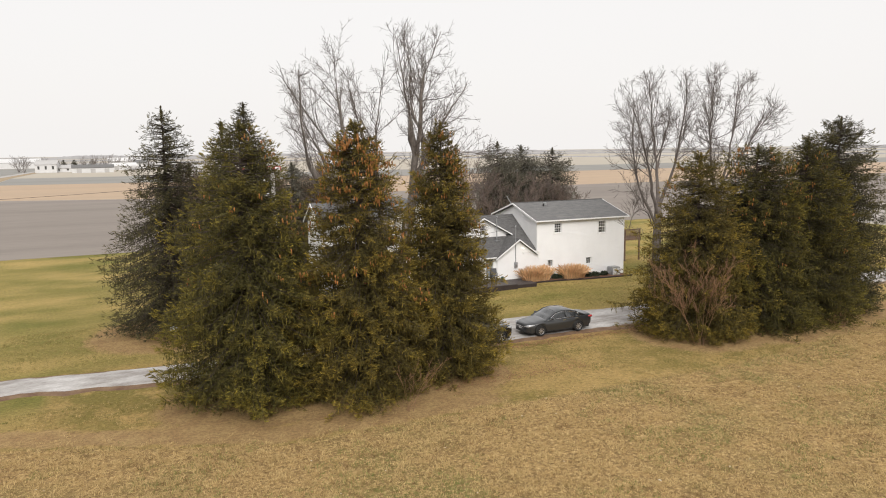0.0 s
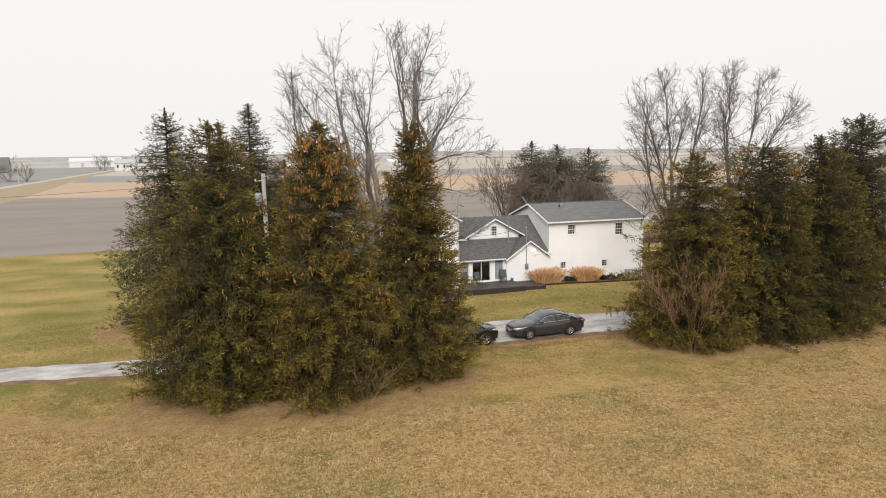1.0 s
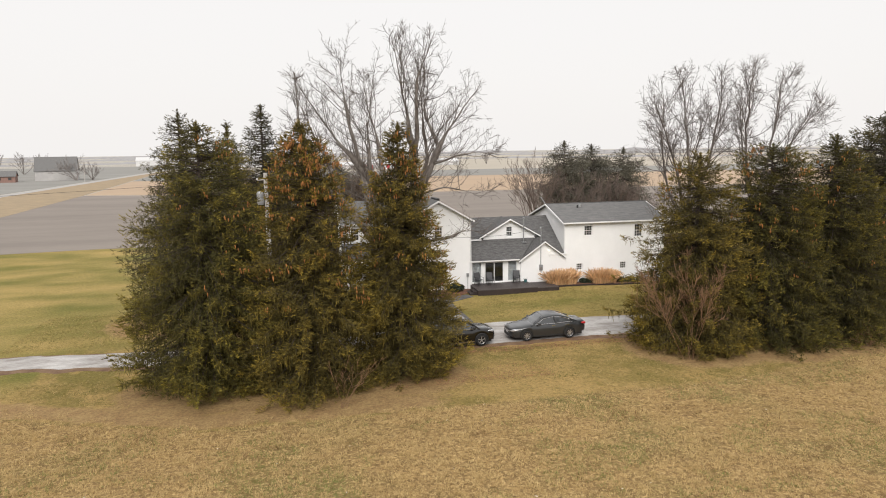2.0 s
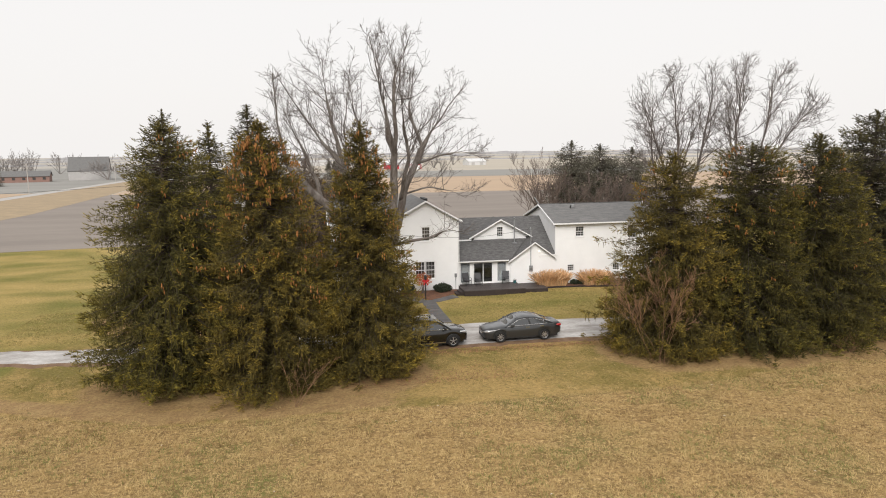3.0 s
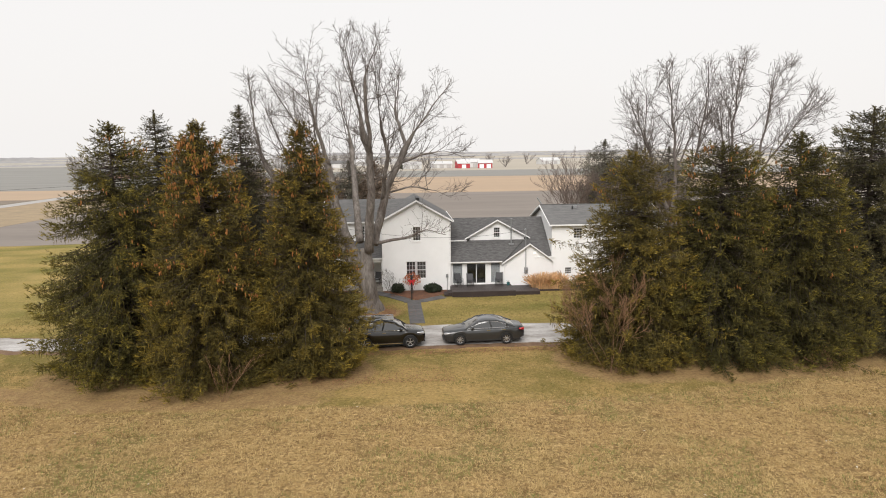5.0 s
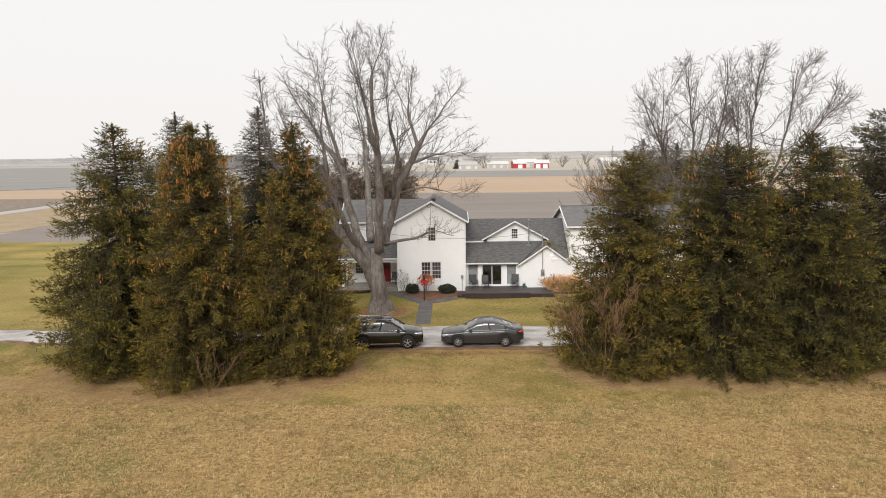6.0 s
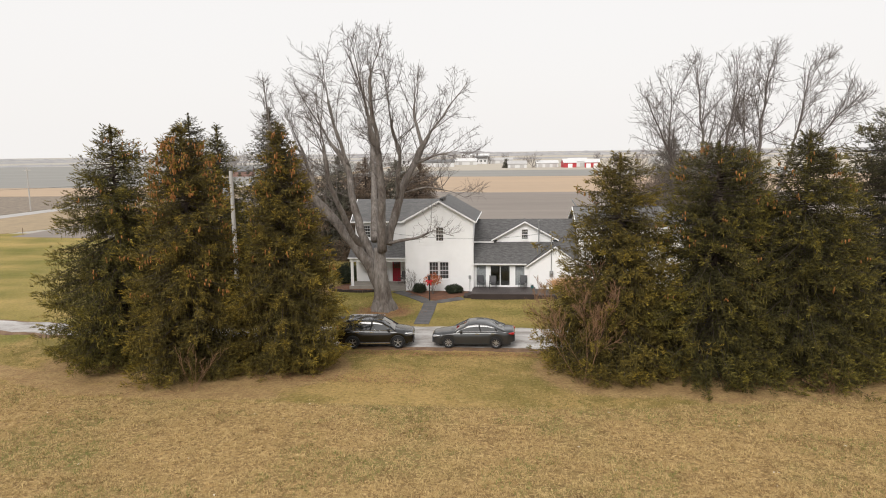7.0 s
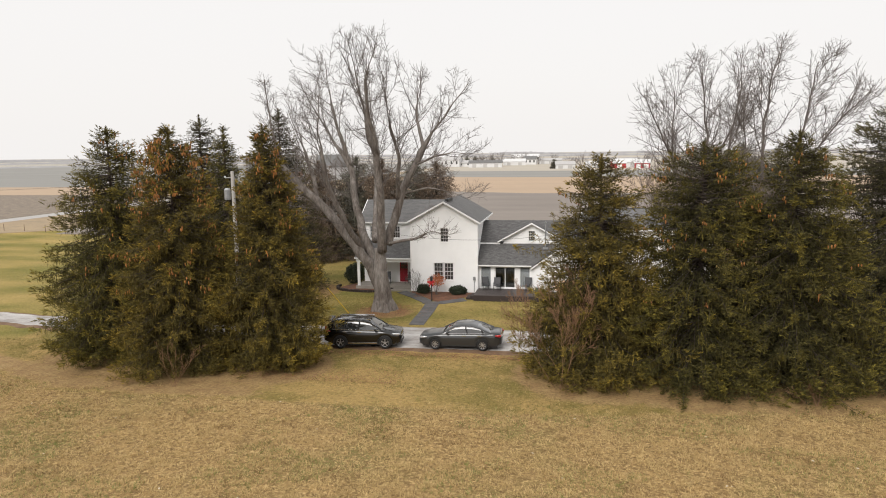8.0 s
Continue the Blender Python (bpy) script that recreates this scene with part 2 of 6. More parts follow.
BARN_ROOF = mat("grey metal roof", (0.46, 0.45, 0.44), (0.40, 0.39, 0.385), scale=0.5, rough=0.5)
BRICK = mat("red brick wall", (0.28, 0.17, 0.14), (0.24, 0.15, 0.125), scale=1, rough=0.9, fine=0.1)
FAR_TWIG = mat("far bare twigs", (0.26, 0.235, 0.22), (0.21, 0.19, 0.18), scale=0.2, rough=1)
# horizon woods: the distance haze is put into this pale grey
HAZY_WOOD = mat("haze-grey winter woods", (0.34, 0.335, 0.335), (0.28, 0.275, 0.28), scale=0.05, rough=1, fine=0.1)
RUBBER = mat("black tyre rubber", (0.015, 0.015, 0.015), (0.02, 0.02, 0.02), rough=0.85)
ALLOY = mat("silver alloy", (0.55, 0.55, 0.56), (0.48, 0.48, 0.49), rough=0.3, metal=0.8)
CHROME = mat("chrome trim", (0.75, 0.75, 0.76), (0.7, 0.7, 0.7), rough=0.12, metal=1.0)
PAINT_GREY = mat("dark grey car paint", (0.034, 0.036, 0.038), (0.030, 0.032, 0.034), scale=1, rough=0.32, metal=0.25, spec=0.4, coat=1.0)
PAINT_BLACK = mat("black car paint", (0.003, 0.003, 0.0035), (0.004, 0.004, 0.004), scale=1, rough=0.22, metal=0.0, spec=0.4, coat=1.0)
CAR_GLASS = mat("tinted car glass", (0.012, 0.015, 0.017), (0.014, 0.017, 0.019), rough=0.03, spec=1.0, coat=1.0)
PLASTIC = mat("black car plastic", (0.015, 0.015, 0.015), (0.02, 0.02, 0.02), rough=0.6)
HEADLAMP = mat("clear headlamp lens", (0.62, 0.63, 0.65), (0.45, 0.46, 0.48), scale=9, rough=0.12, metal=0.4, coat=1.0)
TAIL_LAMP = mat("red tail lamp lens", (0.45, 0.012, 0.015), (0.36, 0.01, 0.012), rough=0.15, coat=1.0)
LAMP_ON = bpy.data.materials.new("lit porch bulb")
LAMP_ON.use_nodes = True
LAMP_ON.node_tree.nodes["Principled BSDF"].inputs["Emission Color"].default_value = (1, 0.92, 0.7, 1)
LAMP_ON.node_tree.nodes["Principled BSDF"].inputs["Emission Strength"].default_value = 1.6
LEAF_LITTER = mat("fallen brown leaves", (0.36, 0.165, 0.08), (0.20, 0.095, 0.055), scale=0.8, rough=0.9, island=0.45)
HUSK = mat("pale dry husk", (0.70, 0.64, 0.52), (0.6, 0.54, 0.42), scale=3, rough=0.8)
YELLOW = mat("yellow guy guard", (0.60, 0.40, 0.03), (0.5, 0.33, 0.03), rough=0.6)
# ---------------------------------------------------------------- mesh helpers


class Geo:
    """Vertices and faces collected for one mesh."""

    def __init__(self):
        self.v, self.f = [], []

    def poly(self, *pts):
        k = len(self.v)
        self.v += [tuple(p) for p in pts]
        self.f.append(tuple(range(k, k + len(pts))))
        return self

    def box(self, x0, x1, y0, y1, z0, z1):
        k = len(self.v)
        self.v += [(x, y, z) for x in (x0, x1) for y in (y0, y1) for z in (z0, z1)]
        self.f += [tuple(k + i for i in q) for q in ((0, 1, 3, 2), (4, 6, 7, 5), (0, 4, 5, 1), (2, 3, 7, 6), (0, 2, 6, 4), (1, 5, 7, 3))]
        return self

    def slab(self, pts, thick):
        """A flat polygon given thickness along its own normal, downwards."""
        n = (Vector(pts[1]) - Vector(pts[0])).cross(Vector(pts[2]) - Vector(pts[0])).normalized()
        if n.z < 0:
            n = -n
        k, c = len(self.v), len(pts)
        self.v += [tuple(p) for p in pts] + [tuple(Vector(p) - n * thick) for p in pts]
        self.f += [tuple(range(k, k + c)), tuple(range(k + 2 * c - 1, k + c - 1, -1))]
        self.f += [(k + i, k + c + i, k + c + (i + 1) % c, k + (i + 1) % c) for i in range(c)]
        return self

    def tube(self, pts, radii, sides=6, cap=True):
        pts = [Vector(p) for p in pts]
        k, c = len(self.v), len(pts)
        side = None
        for i, p in enumerate(pts):
            d = (pts[min(i + 1, c - 1)] - pts[max(i - 1, 0)])
            d = d.normalized() if d.length > 1e-9 else Vector((0, 0, 1))
            if side is None:
                side = d.orthogonal().normalized()
            else:
                side = side - d * side.dot(d)
                side = side.normalized() if side.length > 1e-6 else d.orthogonal().normalized()
            up = d.cross(side)
            r = radii[i] if isinstance(radii, (list, tuple)) else radii
            for j in range(sides):
                a = 2 * math.pi * j / sides
                self.v.append(tuple(p + (side * math.cos(a) + up * math.sin(a)) * r))
        for i in range(c - 1):
            for j in range(sides):
                a, b = k + i * sides + j, k + i * sides + (j + 1) % sides
                self.f.append((a, b, b + sides, a + sides))
        if cap:
            self.f.append(tuple(k + j for j in reversed(range(sides))))
            self.f.append(tuple(k + (c - 1) * sides + j for j in range(sides)))
        return self

    def lathe(self, profile, sides=24, axis="z", at=(0, 0, 0)):
        """profile: (radius, height) pairs turned about the axis."""
        k, c = len(self.v), len(profile)
        for r, h in profile:
            for j in range(sides):
                a = 2 * math.pi * j / sides
                u, w = r * math.cos(a), r * math.sin(a)
                p = (u, w, h) if axis == "z" else (u, h, w) if axis == "y" else (h, u, w)
                self.v.append(tuple(p[i] + at[i] for i in range(3)))
        for i in range(c - 1):
            for j in range(sides):
                a, b = k + i * sides + j, k + i * sides + (j + 1) % sides
                self.f.append((a, b, b + sides, a + sides))
        return self

    def data(self, name, material, smooth=False):
        me = bpy.data.meshes.new(name)
        me.from_pydata(self.v, [], self.f)
        bm = bmesh.new()
        bm.from_mesh(me)
        bmesh.ops.recalc_face_normals(bm, faces=bm.faces)
        bm.to_mesh(me)
        bm.free()
        me.materials.append(material)
        if smooth:
            me.shade_smooth()
        return me


def part(name, g, material, parent, label="", smooth=False):
    ob = new(name, g.data(name, material, smooth) if isinstance(g, Geo) else g)
    ob.parent = parent
    if label:
        ob["label"] = label
    return ob


def thing(name, label, category, at=(0, 0, 0), turn=0, group="", kind=""):
    ob = tagged(new(name), label, category, group, kind)
    ob.matrix_world = pose(*at, 0, 0, turn)
    return ob


def smoothstep(a, b, x):
    t = min(1, max(0, (x - a) / (b - a)))
    return t * t * (3 - 2 * t)


def raw_mesh(name, verts, faces, material, corners):
    """A mesh straight from arrays; every face has the same number of corners."""
    me = bpy.data.meshes.new(name)
    me.vertices.add(len(verts))
    me.vertices.foreach_set("co", np.asarray(verts, dtype=np.float32).ravel())
    idx = np.asarray(faces, dtype=np.int32).ravel()
    me.loops.add(len(idx))
    me.loops.foreach_set("vertex_index", idx)
    me.polygons.add(len(idx) // corners)
    me.polygons.foreach_set("loop_start", np.arange(0, len(idx), corners, dtype=np.int32))
    me.update(calc_edges=True)
    me.materials.append(material)
    return me


# ---------------------------------------------------------------- ground


def height(x, y):
    """The lie of the land: level, with the house on a slight rise."""
    rise = 0.30 * smoothstep(44.0, 50.5, y) * (1 - 0.75 * smoothstep(31, 40, x)) * (1 - smoothstep(62, 84, y)) * smoothstep(-4, 10, x)
    near = 0.05 * noise.noise((x * 0.35, y * 0.35, 0)) * (1 - smoothstep(80, 90, y)) * (1 - smoothstep(60, 90, abs(x - 20)))
    flat = smoothstep(33.2, 34.2, y) * (1 - smoothstep(40.5, 41.5, y))
    return rise + near * (1 - flat) - 0.01 * flat


def meadow_edge(x):
    return 25.7 + 0.42 * max(0.0, 5 - x) + 0.16 * max(0.0, x - 30)


SPRUCES = [  # x, y, height, reach at the foot
    (4.85, 31.8, 13.2, 3.6), (9.8, 29.9, 13.0, 3.5), (14.5, 31.1, 13.1, 2.9), (5.35, 44.3, 13.6, 3.0),
    (2.0, 46.9, 14.6, 4.4), (7.4, 49.6, 14.9, 3.8),
    (32.0, 31.7, 11.3, 3.6), (36.8, 31.8, 11.8, 4.1), (41.0, 31.6, 12.3, 3.9), (46.1, 33.2, 13.6, 3.9)]


def axis_steps(lo, hi, step, reach):
    mid = list(np.arange(lo, hi + 1e-6, step))
    a, b, d = [lo], [hi], step
    while a[-1] > -reach:
        d *= 1.6
        a.append(a[-1] - d)
    d = step
    while b[-1] < reach:
        d *= 1.6
        b.append(b[-1] + d)
    return a[:0:-1] + mid + b[1:]


def build_ground():
    xs, ys = axis_steps(-58, 96, 0.6, 4500), axis_steps(-12, 92, 0.6, 4500)
    nx, ny = len(xs), len(ys)
    verts = [(x, y, height(x, y)) for y in ys for x in xs]
    faces = [(j * nx + i, j * nx + i + 1, (j + 1) * nx + i + 1, (j + 1) * nx + i) for j in range(ny - 1) for i in range(nx - 1)]
    me = raw_mesh("ground", verts, faces, TURF, 4)
    me.shade_smooth()
    col = me.color_attributes.new("zone", "FLOAT_COLOR", "POINT")
    data = np.zeros((len(verts), 4), dtype=np.float32)
    for k, (x, y, z) in enumerate(verts):
        e = meadow_edge(x)
        home = -60 < x < 98 and y < 92
        meadow = 1 - smoothstep(e - 0.5, e + 0.5, y) if y < 40 else 0
        litter = 0.0
        for sx, sy, h, r in SPRUCES:
            d = math.hypot((x - sx) * 0.9, y - sy + 0.4)
            litter = max(litter, 1 - smoothstep(r * 0.85, r * 1.35, d))
        litter = max(litter, 0.95 * (1 - smoothstep(0.3, 1.5, abs(y - e - 1.0))) * (1 - smoothstep(9, 15, abs(x - 4))) * (1 - 0.0))
        litter = max(litter, 1.25 * (1 - smoothstep(0.9, 2.9, math.hypot(x - 17.3, (y - 43.9) * 1.2))))
        data[k] = (meadow, litter * (0 if meadow > 0.9 else 1), 1.0 if home else 0.0, smoothstep(38.5, 42, y) if x > -4 else smoothstep(30, 36, y))
    col.data.foreach_set("color", data.ravel())
    return tagged(new("ground", me), "flat lawn and rough dry meadow round the farmhouse", "ground", kind="structure")


build_ground()


def sheet(name, outline, z, material, label, category):
    """A level patch of land over the ground sheet, with a soft thickness."""
    g = Geo()
    g.slab([(x, y, z) for x, y in outline], z)
    return tagged(new(name, g.data(name, material)), label, category, kind="structure")


sheet("field_ploughed", [(-46, 88), (-30, 86.5), (-14, 88.5), (110, 89), (700, 95), (700, 175), (20, 186), (-47, 212)], 0.03, PLOUGHED, "flat grey ploughed field behind the lawn", "field")
sheet("field_stubble", [(-47, 214), (20, 187), (700, 176), (900, 280), (20, 302), (-55, 318)], 0.04, STUBBLE, "tan harvested corn stubble field", "field")
sheet("field_winter", [(-55, 319), (20, 303), (900, 281), (1200, 380), (20, 398), (-62, 408)], 0.04, WINTER, "grey green winter field beyond the stubble", "field")
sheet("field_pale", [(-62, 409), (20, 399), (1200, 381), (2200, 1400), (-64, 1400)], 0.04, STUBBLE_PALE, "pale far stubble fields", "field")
sheet("verge", [(-69.5, 40), (-58, 86), (-50, 92), (-46.5, 100), (-44, 145), (-47.5, 212), (-56, 320), (-63, 420), (-66, 700), (-67.5, 700), (-69, 400)], 0.05, VERGE, "tan grass verge beside the country road", "verge")
sheet("road", [(-74.5, -200), (-70, -200), (-69, 400), (-66, 1200), (-70, 1200), (-73.5, 400)], 0.06, ASPHALT, "straight pale asphalt country road", "road")
sheet("field_broken", [(-420, 60), (-75.5, 60), (-75, 182), (-420, 190)], 0.05, ROUGH_SOIL, "dark broken stubble across the road", "field")
sheet("field_west", [(-700, 191), (-420, 190), (-75, 183), (-75, 231), (-800, 250)], 0.05, STUBBLE, "tan stubble strip across the road", "field")
sheet("field_grey", [(-900, 252), (-75, 232), (-74, 700), (-1500, 760)], 0.05, WINTER, "grey far field across the road", "field")


def build_drive():
    """Gravel drive: narrow in the west, a wide parking place before the house."""
    line = [(-90, 46.5, 49.0), (-60, 43.5, 46.0), (-30, 40.0, 42.6), (-14, 38.3, 41.1), (-7, 36.95, 40.15), (0.7, 35.5, 39.2), (6, 35.0, 38.9), (11, 34.7, 39.4), (16, 34.45, 40.1), (21, 34.35, 40.45), (26, 34.45, 40.4), (31, 34.3, 39.9), (36, 34.5, 39.4), (44, 35.2, 39.4), (60, 37.0, 41.0), (95, 41, 45)]

    def edges(x):
        for a, b in zip(line, line[1:]):
            if a[0] <= x <= b[0]:
                t = (x - a[0]) / (b[0] - a[0])
                return a[1] + t * (b[1] - a[1]), a[2] + t * (b[2] - a[2])

    for name, lo, hi, lift, material, label in (("drive_verge", -0.75, 0.4, 0.015, EARTH, "bare brown earth along the gravel edge"), ("drive", 0, 0, 0.028, GRAVEL, "pale grey gravel drive with wet patches")):
        g, k = Geo(), 0
        for x in np.arange(-90, 95.01, 0.4):
            a, b = edges(x)
            a += lo + (0.45 if lo else 0.25) * noise.noise((x * 0.7, 3, 0)) + 0.16 * noise.noise((x * 2.6, 9 + lift, 0))
            b += hi + 0.2 * noise.noise((x * 0.6, 7, 0)) + 0.12 * noise.noise((x * 2.6, 2 + lift, 0))
            for j in range(6):
                y = a + (b - a) * j / 5
                g.v.append((x, y, height(x, y) + lift - (0.04 if j in (0, 5) else 0)))
            if k:
                g.f += [((k - 1) * 6 + j, k * 6 + j, k * 6 + j + 1, (k - 1) * 6 + j + 1) for j in range(5)]
            k += 1
        tagged(new(name, g.data(name, material, True)), label, "drive", kind="structure")


build_drive()
# ---------------------------------------------------------------- farmhouse


def front(y):
    """Maps along-wall distance, height and outward offset onto a wall that faces the drive."""
    return lambda u, z, off: (u, y - off, z)


def east(x):
    return lambda u, z, off: (x + off, u, z)


def west(x):
    return lambda u, z, off: (x - off, u, z)


def back(y):
    return lambda u, z, off: (u, y + off, z)


def lap_wall(P, left, right, z0, z1, holes=(), course=0.125):
    """Lapped boards with openings through them, and the wall's inner face."""
    g = Geo()
    cuts = sorted({round(z0 + i * course, 4) for i in range(int((z1 - z0) / course) + 1)} | {z1} | {h[i] for h in holes for i in (2, 3)})
    for a, b in zip(cuts, cuts[1:]):
        if b - a < 0.004:
            continue
        c0 = z0 + math.floor((0.5 * (a + b) - z0) / course) * course
        oa, ob = (0.027 * (1 - (z - c0) / course) for z in (a, b))
        spans = [(left, right)]
        gaps = sorted((h[0], h[1]) for h in holes if h[2] < 0.5 * (a + b) < h[3])
        la, lb, ra, rb = left(a), left(b), right(a), right(b)
        edges = [(la, lb)] + [(e, e) for gap in gaps for e in gap] + [(ra, rb)]
        for (pa, pb), (qa, qb) in zip(edges[::2], edges[1::2]):
            if qa - pa < 0.01:
                continue
            g.poly(P(pa, a, oa), P(qa, a, oa), P(qb, b, ob), P(pb, b, ob))
            g.poly(P(pa, a, -0.16), P(pb, b, -0.16), P(qb, b, -0.16), P(qa, a, -0.16))
            if abs(a - c0) < 0.003:
                g.poly(P(pa, a, 0), P(qa, a, 0), P(qa, a, oa), P(pa, a, oa))
    return g


def flat(v):
    return lambda z: v


def pbox(g, P, u0, u1, z0, z1, o0, o1):
    """A box on a wall, from offset o0 to o1."""
    k = len(g.v)
    g.v += [P(u, z, o) for u in (u0, u1) for o in (o0, o1) for z in (z0, z1)]
    g.f += [tuple(k + i for i in q) for q in ((0, 1, 3, 2), (4, 6, 7, 5), (0, 4, 5, 1), (2, 3, 7, 6), (0, 2, 6, 4), (1, 5, 7, 3))]


def ring(g, P, u0, u1, z0, z1, w, o0, o1):
    pbox(g, P, u0, u0 + w, z0, z1, o0, o1)
    pbox(g, P, u1 - w, u1, z0, z1, o0, o1)
    pbox(g, P, u0 + w, u1 - w, z0, z0 + w, o0, o1)
    pbox(g, P, u0 + w, u1 - w, z1 - w, z1, o0, o1)


def window(parent, P, u0, u1, z0, z1, cols=3, rows=2, sashes=2, sash_mat=None, label="white-framed window with small dark panes"):
    """Casing through the wall; each sash with its bars and pane is a sub-part."""
    g = Geo()
    ring(g, P, u0 - 0.08, u1 + 0.08, z0 - 0.08, z1 + 0.08, 0.085, -0.17, 0.045)
    pbox(g, P, u0 - 0.09, u1 + 0.09, z0 - 0.10, z0 - 0.08, 0.0, 0.06)
    w = part("window", g, TRIM, parent, label)
    h = (z1 - z0) / sashes
    for s in range(sashes):
        a, b, o = z0 + s * h, z0 + (s + 1) * h, -0.05 if s else -0.085
        g = Geo()
        ring(g, P, u0, u1, a, b, 0.035, o - 0.03, o)
        for i in range(1, cols):
            u = u0 + (u1 - u0) * i / cols
            pbox(g, P, u - 0.011, u + 0.011, a + 0.03, b - 0.03, o - 0.022, o - 0.004)
        for i in range(1, rows):
            z = a + (b - a) * i / rows
            pbox(g, P, u0 + 0.03, u1 - 0.03, z - 0.011, z + 0.011, o - 0.024, o - 0.006)
        part("sash", g, sash_mat or TRIM, w)
        g = Geo()
        pbox(g, P, u0 + 0.02, u1 - 0.02, a + 0.02, b - 0.02, o - 0.018, o - 0.012)
        part("pane", g, GLASS, w).visible_shadow = False
    return w


def roof_part(parent, pts, material, label="", name="roof", thick=0.14):
    return part(name, Geo().slab(pts, thick), material, parent, label)


def rake(parent, a, b, depth=0.2, wide=0.03):
    """A white board along a sloping or level roof edge."""
    a, b = Vector(a), Vector(b)
    d = (b - a).normalized()
    n = Vector((d.y, -d.x, 0))
    n = n.normalized() if n.length > 1e-6 else Vector((1, 0, 0))
    k = Geo()
    s = n * wide
    dn = Vector((0, 0, -depth * 0.72))
    q = [a - s, b - s, b - s + dn, a - s + dn, a + s, b + s, b + s + dn, a + s + dn]
    k.v += [tuple(p) for p in q]
    k.f += [(0, 1, 2, 3), (7, 6, 5, 4), (0, 4, 5, 1), (1, 5, 6, 2), (2, 6, 7, 3), (3, 7, 4, 0)]
    return part("fascia", k, TRIM, parent)


house = thing("house", "white clapboard two-storey farmhouse with grey shingle roofs", "house", (0, 0, 0))

# gable block
GX0, GX1, GY0, GY1, GEAVE, GPX, GPZ = 18.0, 23.3, 50.07, 58.3, 5.98, 20.72, 7.46
gl = lambda z: GX0 if z <= GEAVE else GX0 + (z - GEAVE) / (GPZ - GEAVE) * (GPX - GX0)
gr = lambda z: GX1 if z <= GEAVE else GX1 + (z - GEAVE) / (GPZ - GEAVE) * (GPX - GX1)
W1 = [(19.86, 20.58, 1.30, 2.68), (20.70, 21.42, 1.30, 2.68)]
W2 = [(20.42, 21.04, 4.36, 5.48)]
part("wall", lap_wall(front(GY0), gl, gr, -0.1, GPZ - 0.1, W1 + W2), SIDING, house)
part("wall", lap_wall(back(GY1), gl, gr, -0.1, GPZ - 0.1), SIDING, house)
part("wall", lap_wall(east(GX1), flat(GY0), flat(GY1), -0.1, GEAVE), SIDING, house)
part("wall", lap_wall(west(GX0), flat(GY0), flat(GY1), -0.1, GEAVE), SIDING, house)
for u0, u1, z0, z1 in W1 + W2:
    window(house, front(GY0), u0, u1, z0, z1)
OV = 0.32
sl = (GPZ - GEAVE) / (GPX - GX0)
sr = (GPZ - GEAVE) / (GX1 - GPX)
TOP = 0.16
ya, yb = GY0 - 0.3, GY1 + 0.3
roof_part(house, [(GX1 + OV, ya, GEAVE - OV * sr + TOP), (GX1 + OV, yb, GEAVE - OV * sr + TOP), (GPX, yb, GPZ + TOP), (GPX, ya, GPZ + TOP)], SHINGLE_OLD, "weathered grey shingle roof slope")
roof_part(house, [(GX0 - OV, ya, GEAVE - OV * sl + TOP), (GPX, ya, GPZ + TOP + 0.003), (GPX, yb, GPZ + TOP + 0.003), (GX0 - OV, yb, GEAVE - OV * sl + TOP)], SHINGLE_OLD)
rake(house, (GX0 - OV, ya - 0.03, GEAVE - OV * sl + TOP), (GPX, ya - 0.03, GPZ + TOP))
rake(house, (GPX, ya - 0.03, GPZ + TOP), (GX1 + OV, ya - 0.03, GEAVE - OV * sr + TOP))
rake(house, (GX1 + OV + 0.04, ya, GEAVE - OV * sr + TOP), (GX1 + OV + 0.04, yb, GEAVE - OV * sr + TOP), 0.14)
g = Geo()
for i in range(5):
    y = GY0 + 0.6 + 0.42 * i
    g.box(GPX - 0.02, GPX + 0.28, y, y + 0.3, GPZ + 0.06, GPZ + TOP + 0.11)
part("ridge_vent", g, BLACK, house, "row of dark roof vents on the ridge")

# left wing with porch
LX0, LX1, LY0, LY1, LEAVE, LRY, LRZ = 13.35, 18.0, 52.5, 57.7, 5.75, 55.1, 7.25
ll = lambda z: LY0 if z <= LEAVE else LY0 + (z - LEAVE) / (LRZ - LEAVE) * (LRY - LY0)
lr = lambda z: LY1 if z <= LEAVE else LY1 + (z - LEAVE) / (LRZ - LEAVE) * (LRY - LY1)
DOOR = (16.42, 17.14, 0.62, 2.36)
LW = [(13.95, 14.6, 4.35, 5.35), (15.9, 16.5, 4.35, 5.35), (14.15, 14.8, 1.35, 2.35)]
part("wall", lap_wall(front(LY0), flat(LX0), flat(LX1), -0.1, LEAVE, LW + [DOOR]), SIDING, house)
part("wall", lap_wall(back(LY1), flat(LX0), flat(LX1), -0.1, LEAVE), SIDING, house)
SW = [(54.2, 54.85, 4.3, 5.4), (54.2, 54.85, 1.3, 2.6)]
part("wall", lap_wall(west(LX0), ll, lr, -0.1, LRZ - 0.05, SW), SIDING, house)
for u0, u1, z0, z1 in LW:
    window(house, front(LY0), u0, u1, z0, z1)
for u0, u1, z0, z1 in SW:
    window(house, west(LX0), u0, u1, z0, z1)
sy = (LRZ - LEAVE) / (LRY - LY0)
roof_part(house, [(LX0 - 0.3, LY0 - 0.3, LEAVE - 0.3 * sy + TOP), (18.6, LY0 - 0.3, LEAVE - 0.3 * sy + TOP), (20.6, LRY, LRZ + TOP), (LX0 - 0.3, LRY, LRZ + TOP)], SHINGLE_OLD)
